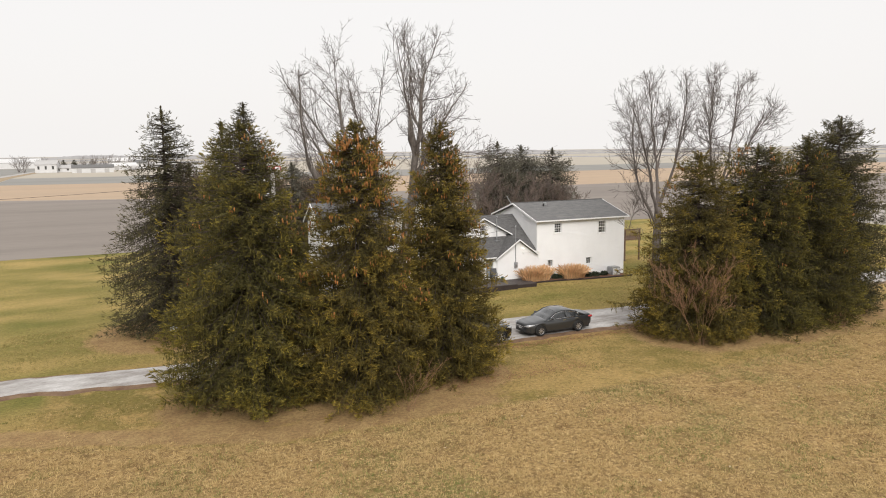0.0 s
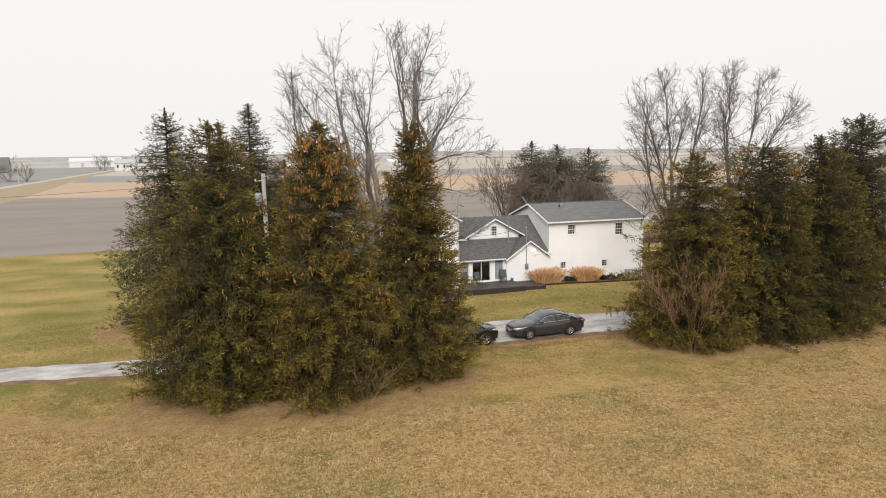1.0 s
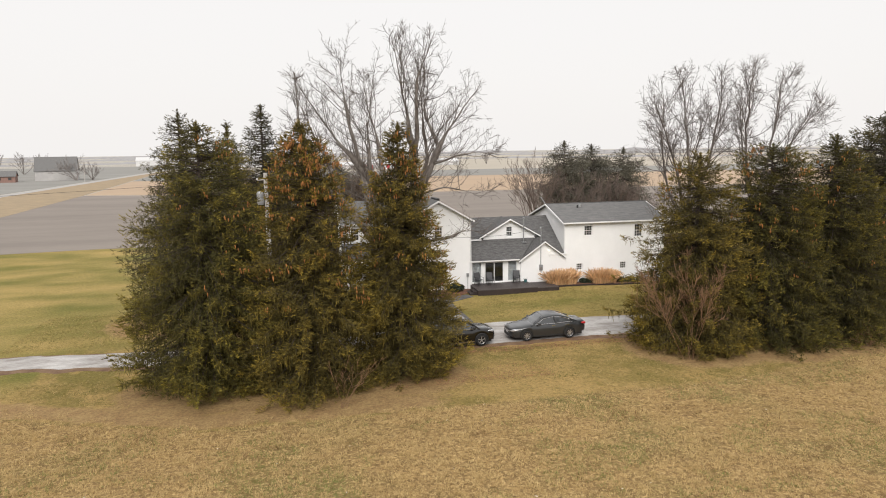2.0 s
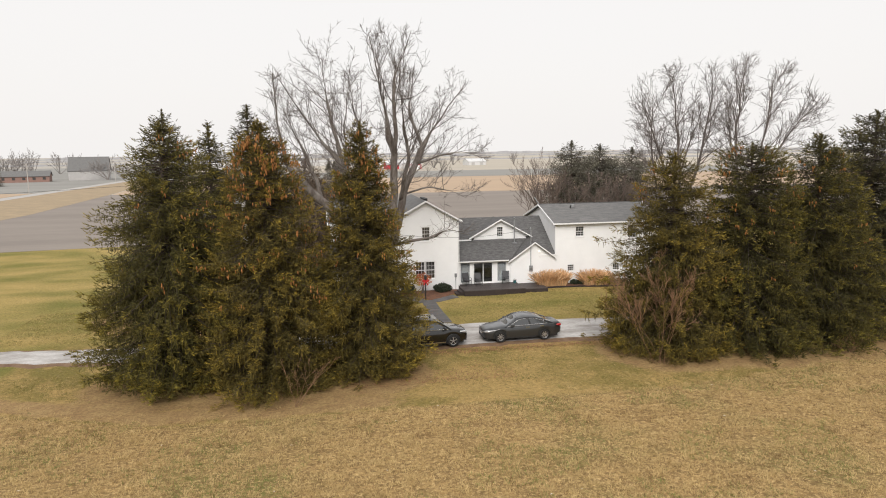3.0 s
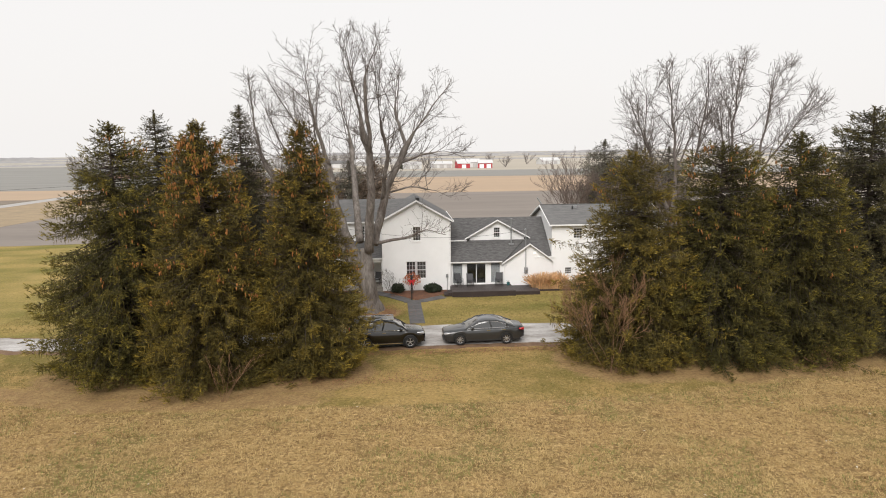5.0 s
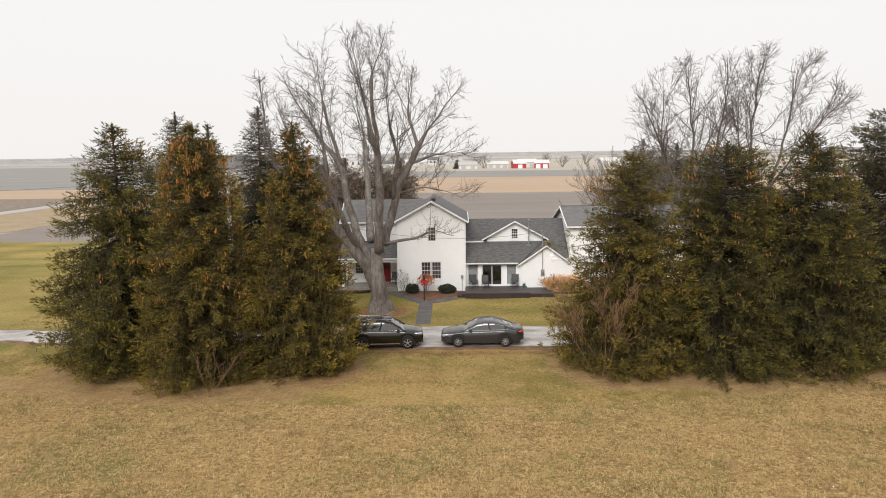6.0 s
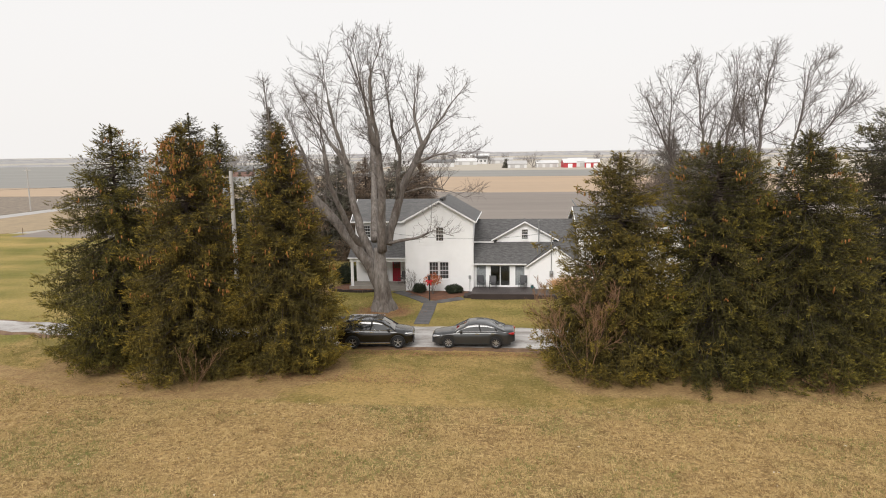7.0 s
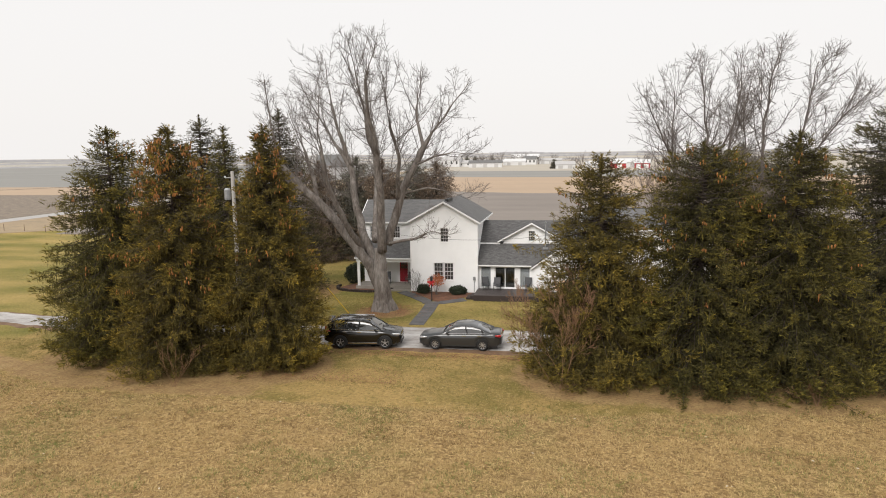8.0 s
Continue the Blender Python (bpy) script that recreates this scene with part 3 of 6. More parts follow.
roof_part(house, [(LX0 - 0.3, LY1 + 0.3, LEAVE - 0.3 * sy + TOP), (LX0 - 0.3, LRY, LRZ + TOP + 0.003), (20.6, LRY, LRZ + TOP + 0.003), (18.6, LY1 + 0.3, LEAVE - 0.3 * sy + TOP)], SHINGLE_OLD)
rake(house, (LX0 - 0.3, LY0 - 0.33, LEAVE - 0.3 * sy + TOP), (GX0 - OV, LY0 - 0.33, LEAVE - 0.3 * sy + TOP), 0.16)
rake(house, (LX0 - 0.33, LY0 - 0.3, LEAVE - 0.3 * sy + TOP), (LX0 - 0.33, LRY, LRZ + TOP))
rake(house, (LX0 - 0.33, LRY, LRZ + TOP), (LX0 - 0.33, LY1 + 0.3, LEAVE - 0.3 * sy + TOP))
roof_part(house, [(LX0 - 0.2, 50.35, 2.98), (GX0 - 0.01, 50.35, 2.98), (GX0 - 0.01, LY0 - 0.02, 4.12), (LX0 - 0.2, LY0 - 0.02, 4.12)], SHINGLE, "dark shingle porch roof", "porch_roof", 0.1)
part("porch_beam", Geo().box(LX0 - 0.1, GX0 - 0.02, 50.5, 50.62, 2.62, 2.84), TRIM, house)
part("porch_ceiling", Geo().box(LX0 - 0.1, GX0 - 0.02, 50.63, LY0 - 0.02, 2.74, 2.8), TRIM, house)
rake(house, (LX0 - 0.2, 50.3, 2.98), (GX0, 50.3, 2.98), 0.13)
part("porch_floor", Geo().box(LX0 - 0.15, GX0 - 0.02, 50.35, LY0 - 0.02, 0.1, 0.62), CONCRETE, house, "worn concrete porch slab")
part("porch_step", Geo().box(15.9, GX0 - 0.1, 49.95, 50.35, 0.1, 0.44), CONCRETE, house)
for px in (LX0 - 0.02, LX0 + 0.1):
    part("porch_post", Geo().box(px, px + 0.1, 50.5, 50.6, 0.62, 2.62), TRIM, house)
part("porch_post", Geo().box(GX0 - 0.15, GX0 - 0.05, 50.5, 50.6, 0.62, 2.62), TRIM, house)
d0, d1, dz0, dz1 = DOOR
g = Geo()
ring(g, front(LY0), d0 - 0.09, d1 + 0.09, dz0 - 0.09, dz1 + 0.09, 0.1, -0.15, 0.05)
door = part("door_frame", g, TRIM, house)
g = Geo()
P = front(LY0)
pbox(g, P, d0, d1, dz0, 1.75, -0.09, -0.04)
pbox(g, P, d0, d0 + 0.1, 1.75, dz1, -0.09, -0.04)
pbox(g, P, d1 - 0.1, d1, 1.75, dz1, -0.09, -0.04)
pbox(g, P, d0 + 0.1, d1 - 0.1, dz1 - 0.1, dz1, -0.09, -0.04)
for u in (0.1, 0.42):
    ring(g, P, d0 + u - 0.02, d0 + u + 0.22, 0.8, 1.55, 0.03, -0.04, -0.025)
for i in (1, 2):
    u = d0 + 0.1 + (d1 - d0 - 0.2) * i / 3
    pbox(g, P, u - 0.012, u + 0.012, 1.75, dz1 - 0.1, -0.08, -0.045)
pbox(g, P, d0 + 0.1, d1 - 0.1, 1.99, 2.01, -0.08, -0.045)
part("door_leaf", g, RED_DOOR, door, "red panelled front door with glazed top")
g = Geo()
pbox(g, P, d0 + 0.1, d1 - 0.1, 1.75, dz1 - 0.1, -0.075, -0.07)
part("door_pane", g, GLASS, door)

# middle: sun porch under the low roof, small gable, dormer
MX0, MX1, MY = 23.3, 27.85, 50.45
PD = (24.72, 26.32, 0.66, 2.36)
SIDES = [(23.62, 24.38, 0.75, 2.36), (26.72, 27.45, 0.75, 2.36)]
part("wall", lap_wall(front(MY), flat(MX0), flat(MX1), -0.1, 2.55, [PD] + SIDES), TRIM, house)
for u0, u1, z0, z1 in SIDES:
    P = front(MY)
    g = Geo()
    ring(g, P, u0 - 0.06, u1 + 0.06, z0 - 0.06, z1 + 0.06, 0.065, -0.16, 0.03)
    w = part("window", g, TRIM, house, "tall fixed window with grey curtain behind")
    g = Geo()
    pbox(g, P, u0, u1, z0, z1, -0.06, -0.05)
    part("pane", g, GLASS, w).visible_shadow = False
    g = Geo()
    for i in range(8):
        u = u0 + (u1 - u0) * i / 8
        pbox(g, P, u, u + (u1 - u0) / 8, z0, z1, -0.15, -0.12 + 0.02 * (i % 2))
    part("curtain", g, CURTAIN, w)
P = front(MY)
g = Geo()
ring(g, P, PD[0] - 0.07, PD[1] + 0.07, PD[2] - 0.05, PD[3] + 0.07, 0.075, -0.16, 0.04)
patio = part("patio_door", g, TRIM, house, "white sliding glass patio door")
for k, (u0, u1) in enumerate(((PD[0], 0.5 * (PD[0] + PD[1]) + 0.03), (0.5 * (PD[0] + PD[1]) - 0.03, PD[1]))):
    g = Geo()
    ring(g, P, u0, u1, PD[2] + 0.03, PD[3], 0.055, -0.1 + 0.045 * k, -0.06 + 0.045 * k)
    part("door_leaf", g, TRIM, patio)
    g = Geo()
    pbox(g, P, u0 + 0.05, u1 - 0.05, PD[2] + 0.08, PD[3] - 0.05, -0.085 + 0.045 * k, -0.08 + 0.045 * k)
    part("pane", g, GLASS, patio).visible_shadow = False
part("door_handle", Geo().box(25.6, 25.64, MY - 0.06, MY - 0.01, 1.35, 1.6), BLACK, patio)
SX0, SX1, SPX, SPZ, SE = 27.85, 31.75, 29.86, 3.80, 2.42
s_l = lambda z: SX0 if z <= SE else SX0 + (z - SE) / (SPZ - SE) * (SPX - SX0)
s_r = lambda z: SX1 if z <= SE else SX1 + (z - SE) / (SPZ - SE) * (SPX - SX1)
part("wall", lap_wall(front(MY - 0.06), s_l, s_r, -0.1, SPZ - 0.03), SIDING, house)
part("corner_board", Geo().box(SX0 - 0.07, SX0, MY - 0.12, MY - 0.02, -0.1, 2.45), TRIM, house)
ms = (SPZ - SE) / (SPX - SX0)
mr = (SPZ - SE) / (SX1 - SPX)
yf = MY - 0.3
roof_part(house, [(MX0 - 0.12, 50.12, 2.56), (SX0 - 0.1, 50.12, 2.56), (SPX, 52.58, 4.02), (MX0 + 0.02, 52.58, 4.02), (MX0 + 0.02, 50.4, 2.72), (MX0 - 0.12, 50.4, 2.72)], SHINGLE, "dark grey shingle lean-to roof", "roof", 0.1)
roof_part(house, [(SX0 - 0.28, yf, SE - 0.28 * ms + 0.14), (SPX, yf, SPZ + 0.14), (SPX, 52.58, SPZ + 0.18), (SX0 - 0.1, 50.5, SE + 0.1)], SHINGLE, "", "roof", 0.1)
roof_part(house, [(SX1, yf, SE + 0.14), (SX1, 51.4, SE + 0.14), (SPX, 52.58, SPZ + 0.145), (SPX, yf, SPZ + 0.145)], SHINGLE, "", "roof", 0.1)
rake(house, (SX0 - 0.28, yf - 0.03, SE - 0.28 * ms + 0.14), (SPX, yf - 0.03, SPZ + 0.14), 0.16)
rake(house, (SPX, yf - 0.03, SPZ + 0.14), (SX1, yf - 0.03, SE + 0.14), 0.16)
rake(house, (MX0 - 0.12, 50.07, 2.56), (SX0 - 0.25, 50.07, 2.56), 0.12)
UR, UZ, US = 54.85, 5.66, 0.64
uz = lambda y: UZ - US * (UR - y)
roof_part(house, [(MX0, 52.35, uz(52.35)), (25.1, 52.35, uz(52.35)), (27.5, UR, UZ), (MX0, UR, UZ)], SHINGLE)
roof_part(house, [(29.9, 52.35, uz(52.35)), (30.3, 50.4, uz(50.4)), (31.74, 50.4, uz(50.4)), (31.74, UR, UZ), (27.5, UR, UZ)], SHINGLE)
roof_part(house, [(MX0, UR, UZ + 0.002), (31.74, UR, UZ + 0.002), (31.74, 58.2, 3.6), (MX0, 58.2, 3.6)], SHINGLE)
part("wall", lap_wall(back(58.0), flat(MX0), flat(31.75), -0.1, 3.6), SIDING, house)
rake(house, (MX0, 52.31, uz(52.35)), (24.95, 52.31, uz(52.35)), 0.17)
rake(house, (30.25, 50.36, uz(50.4)), (31.95, 50.36, uz(50.4)), 0.14)
part("wall", lap_wall(front(50.62), flat(30.2), flat(31.75), 2.3, uz(50.4)), SIDING, house)
part("wall", lap_wall(front(52.6), flat(MX0), flat(30.2), 3.8, 4.2), SIDING, house)
DE, DZ, DX0, DX1, DPX = 4.16, 5.58, 24.95, 30.05, 27.5
d_l = lambda z: DX0 if z <= DE else DX0 + (z - DE) / (DZ - DE) * (DPX - DX0)
d_r = lambda z: DX1 if z <= DE else DX1 + (z - DE) / (DZ - DE) * (DPX - DX1)
DW = (27.24, 27.76, 4.14, 5.02)
part("wall", lap_wall(front(52.52), d_l, d_r, 3.9, DZ - 0.03, [DW]), SIDING, house)
window(house, front(52.52), *DW, cols=3, rows=2)
ds = (DZ - DE) / (DPX - DX0)
yd = 52.2
roof_part(house, [(DX0 - 0.2, yd, DE - 0.2 * ds + 0.13), (DPX, yd, DZ + 0.13), (DPX, UR, DZ + 0.13), (DX0 - 0.2, 52.45, DE - 0.2 * ds + 0.13)], SHINGLE, "", "dormer_roof", 0.1)
roof_part(house, [(DX1 + 0.2, yd, DE - 0.2 * ds + 0.13), (DX1 + 0.2, 52.45, DE - 0.2 * ds + 0.13), (DPX, UR, DZ + 0.135), (DPX, yd, DZ + 0.135)], SHINGLE, "", "dormer_roof", 0.1)
rake(house, (DX0 - 0.2, yd - 0.03, DE - 0.2 * ds + 0.13), (DPX, yd - 0.03, DZ + 0.13), 0.16)
rake(house, (DPX, yd - 0.03, DZ + 0.13), (DX1 + 0.2, yd - 0.03, DE - 0.2 * ds + 0.13), 0.16)

# right wing
RX0, RX1, RY0, RY1, RE, RRY, RRZ = 31.75, 40.95, 50.45, 58.2, 5.36, 54.3, 6.55
r_l = lambda z: RY0 if z <= RE else RY0 + (z - RE) / (RRZ - RE) * (RRY - RY0)
r_r = lambda z: RY1 if z <= RE else RY1 + (z - RE) / (RRZ - RE) * (RRY - RY1)
RW = [(33.5, 34.22, 4.24, 5.06), (38.16, 38.92, 3.98, 5.04), (32.82, 33.36, 1.3, 1.86), (36.86, 37.44, 1.24, 1.82)]
part("wall", lap_wall(front(RY0), flat(RX0), flat(RX1), -0.15, RE, RW), SIDING, house)
part("wall", lap_wall(back(RY1), flat(RX0), flat(RX1), -0.15, RE), SIDING, house)
part("wall", lap_wall(west(RX0), r_l, r_r, -0.15, RRZ - 0.03), SIDING, house)
part("wall", lap_wall(east(RX1), r_l, r_r, -0.15, RRZ - 0.03), SIDING, house)
window(house, front(RY0), *RW[0], cols=3, rows=2, sashes=2)
window(house, front(RY0), *RW[1], cols=3, rows=2, sashes=2)
for w in RW[2:]:
    window(house, front(RY0), *w, cols=3, rows=3, sashes=1)
rs = (RRZ - RE) / (RRY - RY0)
ro = 0.35
roof_part(house, [(RX0 - 0.28, RY0 - ro, RE - ro * rs + 0.17), (RX1 + 0.3, RY0 - ro, RE - ro * rs + 0.17), (RX1 + 0.3, RRY, RRZ + 0.17), (RX0 - 0.28, RRY, RRZ + 0.17)], SHINGLE_OLD, "wide grey shingle roof slope")
roof_part(house, [(RX0 - 0.28, RY1 + ro, RE - ro * rs + 0.17), (RX0 - 0.28, RRY, RRZ + 0.173), (RX1 + 0.3, RRY, RRZ + 0.173), (RX1 + 0.3, RY1 + ro, RE - ro * rs + 0.17)], SHINGLE_OLD)
part("ridge_cap", Geo().box(RX0 - 0.28, RX1 + 0.3, RRY - 0.1, RRY + 0.1, RRZ + 0.15, RRZ + 0.2), SHINGLE, house)
rake(house, (RX0 - 0.28, RY0 - ro - 0.04, RE - ro * rs + 0.17), (RX1 + 0.3, RY0 - ro - 0.04, RE - ro * rs + 0.17), 0.15)
for ex in (RX0 - 0.31, RX1 + 0.33):
    rake(house, (ex, RY0 - ro, RE - ro * rs + 0.17), (ex, RRY, RRZ + 0.17), 0.18)
    rake(house, (ex, RRY, RRZ + 0.17), (ex, RY1 + ro, RE - ro * rs + 0.17), 0.18)
for cx, cy in ((GX0, GY0), (GX1, GY0), (RX0, RY0), (RX1, RY0)):
    part("corner_board", Geo().box(cx - 0.06, cx + 0.06, cy - 0.035, cy + 0.06, -0.1, RE if cx > 30 else GEAVE), TRIM, house)
part("soffit", Geo().box(RX0, RX1, RY0 - ro, RY0 + 0.1, RE - 0.04, RE), TRIM, house)
vz = RRZ + 0.17 - rs * (RRY - 53.3)
part("roof_vent", Geo().lathe([(0.0, 0.18), (0.16, 0.16), (0.17, 0.02), (0.17, -0.1)], 12, "z", (34.35, 53.45, vz + 0.12)), METAL, house)
part("roof_vent", Geo().lathe([(0.06, -0.1), (0.06, 0.22), (0, 0.22)], 8, "z", (34.05, 53.2, vz)), BLACK, house)
# pipes, meter, light, gutters, downspouts
part("vent_pipe", Geo().tube([(28.62, 52.0, 3.6), (28.62, 52.0, 5.75)], 0.05, 8).lathe([(0.09, 5.72), (0.1, 5.8), (0, 5.84)], 10, "z", (28.62, 52.0, 0)).box(28.42, 28.82, 51.8, 52.2, 3.62, 3.74), METAL, house, "grey metal flue pipe through the low roof")
part("service_mast", Geo().tube([(29.55, 50.3, 1.9), (29.55, 50.3, 5.05)], 0.035, 6).tube([(29.55, 50.3, 5.05), (29.5, 50.2, 5.12), (29.42, 50.15, 5.02)], 0.05, 6), METAL, house, "grey electric service mast")
part("meter_box", Geo().box(29.42, 29.7, 50.22, 50.36, 1.5, 1.95).lathe([(0.0, -0.1), (0.1, -0.08), (0.1, 0.0)], 12, "y", (29.56, 50.22, 1.78)), METAL, house, "grey electric meter box")
part("meter_box", Geo().box(23.02, 23.2, 49.92, 50.05, 1.35, 1.62).tube([(23.11, 49.98, 0.3), (23.11, 49.98, 1.35)], 0.02, 6), METAL, house)
part("wall_lamp", Geo().lathe([(0, 0.05), (0.06, 0.03), (0.075, -0.04), (0.0, -0.06)], 10, "z", (30.28, 50.28, 3.12)), LAMP_ON, house, "lit white floodlight under the small gable")
part("downspout", Geo().tube([(GX1 + 0.1, 50.0, 5.8), (GX1 + 0.1, 50.0, 0.4)], 0.035, 4), TRIM, house)
part("downspout", Geo().tube([(30.35, 50.3, 2.75), (30.35, 50.3, 2.6)], 0.035, 4), TRIM, house)
part("downspout", Geo().tube([(RX0 + 0.35, 55.5, RRZ - 0.2), (RX0 - 0.28, 55.4, RRZ + 0.7)], 0.05, 6), METAL, house)
# floors that close the rooms
part("room_floor", Geo().box(13.5, 40.8, 50.7, 57.9, 0.35, 0.5), ROOM, house)
part("room_partition", Geo().box(23.5, 31.6, 53.6, 53.7, 0.5, 3.6).box(18.2, 23.1, 53.6, 53.7, 0.5, 6.0).box(32, 40.8, 53.6, 53.7, 0.5, 5.3).box(13.5, 17.9, 55, 55.1, 0.5, 5.6), ROOM, house)
# raised rear deck at the east end
rear = thing("rear_deck", "raised weathered wooden deck with slatted rail", "deck", (0, 0, 0))
part("platform", Geo().box(41.1, 47.2, 55.6, 58.6, 2.2, 2.4), WOOD, rear)
for x in (41.3, 43.2, 45.2, 47.0):
    part("post", Geo().box(x, x + 0.12, 55.65, 55.77, -0.1, 3.35), WOOD, rear)
for z in (2.6, 3.25):
    part("rail", Geo().box(41.1, 47.2, 55.66, 55.74, z, z + 0.09), WOOD, rear)
for i in range(44):
    x = 41.2 + i * 0.136
    part("baluster", Geo().box(x, x + 0.05, 55.6, 55.65, 2.45, 3.3), WOOD, rear)

# ---------------------------------------------------------------- front deck, walk, beds
deck = thing("deck", "low dark-stained wooden deck before the patio door", "deck")
for i in range(21):
    y0 = 47.71 + i * 0.13
    part("board", Geo().box(23.35, 28.3, y0, y0 + 0.122, 0.58, 0.62), DECK, deck)
for i in range(18):
    y0 = 47.97 + i * 0.13
    part("board", Geo().box(28.32, 30.25, y0, y0 + 0.122, 0.46, 0.5), DECK, deck)
part("skirt", Geo().box(23.35, 28.3, 47.69, 47.74, -0.05, 0.575).box(23.35, 23.4, 47.74, 50.4, -0.05, 0.575).box(28.25, 28.3, 47.74, 50.4, -0.05, 0.575), SKIRT, deck)
part("skirt", Geo().box(28.3, 30.25, 47.95, 48.0, -0.05, 0.455).box(30.2, 30.25, 48.0, 50.38, -0.05, 0.455), SKIRT, deck)
for i in range(2):
    part("step", Geo().box(22.75 + 0.3 * i, 23.05 + 0.3 * i, 47.95, 49.2, 0.05, 0.36 + 0.13 * i), SKIRT, deck)

walkway = tagged(new("walkway"), "grey slab garden walk from drive to porch and deck", "walkway", kind="structure")


def slabs(points, width, step):
    """Slabs laid across a line of points, one behind the other."""
    for a, b in zip(points, points[1:]):
        a, b = Vector(a), Vector(b)
        n = max(1, round((b - a).length / step))
        d = (b - a) / n
        s = Vector((-d.y, d.x)).normalized() * width / 2
        for i in range(n):
            p, q = a + d * (i + 0.02), a + d * (i + 0.98)
            g = Geo()
            top = [(w.x, w.y, height(w.x, w.y) + 0.035) for w in (p - s, p + s, q + s, q - s)]
            g.slab(top, 0.12)
            part("slab", g, SLAB, walkway)


slabs([(20.45, 40.6), (20.35, 46.6)], 1.02, 0.45)
slabs([(20.35, 46.6), (20.35, 47.15)], 1.5, 0.5)
slabs([(19.9, 47.1), (18.6, 48.5), (17.2, 49.8)], 0.85, 0.4)
slabs([(20.95, 46.95), (22.0, 47.5), (22.7, 47.85)], 0.85, 0.4)


def bed(name, outline, label, lift=0.07, material=None):
    g = Geo()
    c = Vector((sum(p[0] for p in outline) / len(outline), sum(p[1] for p in outline) / len(outline)))
    k = len(outline)
    for f, l in ((1, 0.01), (0.93, lift), (0.5, lift + 0.03)):
        for x, y in outline:
            q = c + (Vector((x, y)) - c) * f
            g.v.append((q.x, q.y, height(q.x, q.y) + l))
    g.v.append((c.x, c.y, height(c.x, c.y) + lift + 0.03))
    for r in range(2):
        g.f += [(r * k + i, r * k + (i + 1) % k, (r + 1) * k + (i + 1) % k, (r + 1) * k + i) for i in range(k)]
    g.f += [(2 * k + i, 2 * k + (i + 1) % k, 3 * k) for i in range(k)]
    return tagged(new(name, g.data(name, material or MULCH, True)), label, "flower bed", kind="structure")


bed("mulch_bed", [(17.9, 50.0), (18.2, 49.5), (19.2, 48.6), (20.5, 47.2), (21.4, 47.5), (22.6, 48.6), (23.2, 49.0), (23.3, 50.0)], "leaf-strewn mulch bed under the front window")
bed("mulch_bed", [(30.3, 50.35), (30.3, 49.2), (33, 49.05), (37, 48.95), (40.8, 49.0), (40.9, 50.4)], "dark planting bed along the house wing")
bed("mulch_bed", [(12.2, 52.6), (11.6, 51.2), (12.4, 50.0), (14.5, 49.7), (16.2, 49.8), (15.8, 50.3), (13.4, 50.4), (13.2, 52.6)], "curved raised bed beside the porch")
edging = thing("bed_edging", "low dark block edging of the porch bed", "edging")
for i in range(22):
    a = radians(170 + i * 8.2)
    x, y = 14.0 + 2.6 * math.cos(a), 51.2 + 1.75 * math.sin(a)
    g = Geo().box(-0.17, 0.17, -0.09, 0.09, -0.1, 0.17 + 0.02 * (i % 3))
    k = part("stone", g, SKIRT, edging)
    k.matrix_local = pose(x, y, height(x, y), 0, 0, math.degrees(a) + 90)
edging = thing("bed_edging", "dark timber edging along the wing bed", "edging")
for i in range(6):
    part("timber", Geo().box(30.3 + 1.76 * i, 32.04 + 1.76 * i, 48.88, 49.0, -0.05, height(31.2 + 1.76 * i, 48.9) + 0.12), SKIRT, edging)
# ---------------------------------------------------------------- spruces


def crown_radius(profile, f):
    """Half-width of the crown in metres at a share f of its height, counted from the top."""
    return np.interp(f, [p[0] for p in profile], [p[1] for p in profile])


def cone_profile(reach, full):
    return [(q / 10, reach * min(1.0, q / 1.7) ** 0.8 * (full + (1 - full) * q / 10) + 0.08) for q in range(11)]


def normed(v):
    return v / (np.linalg.norm(v, axis=1, keepdims=True) + 1e-9)


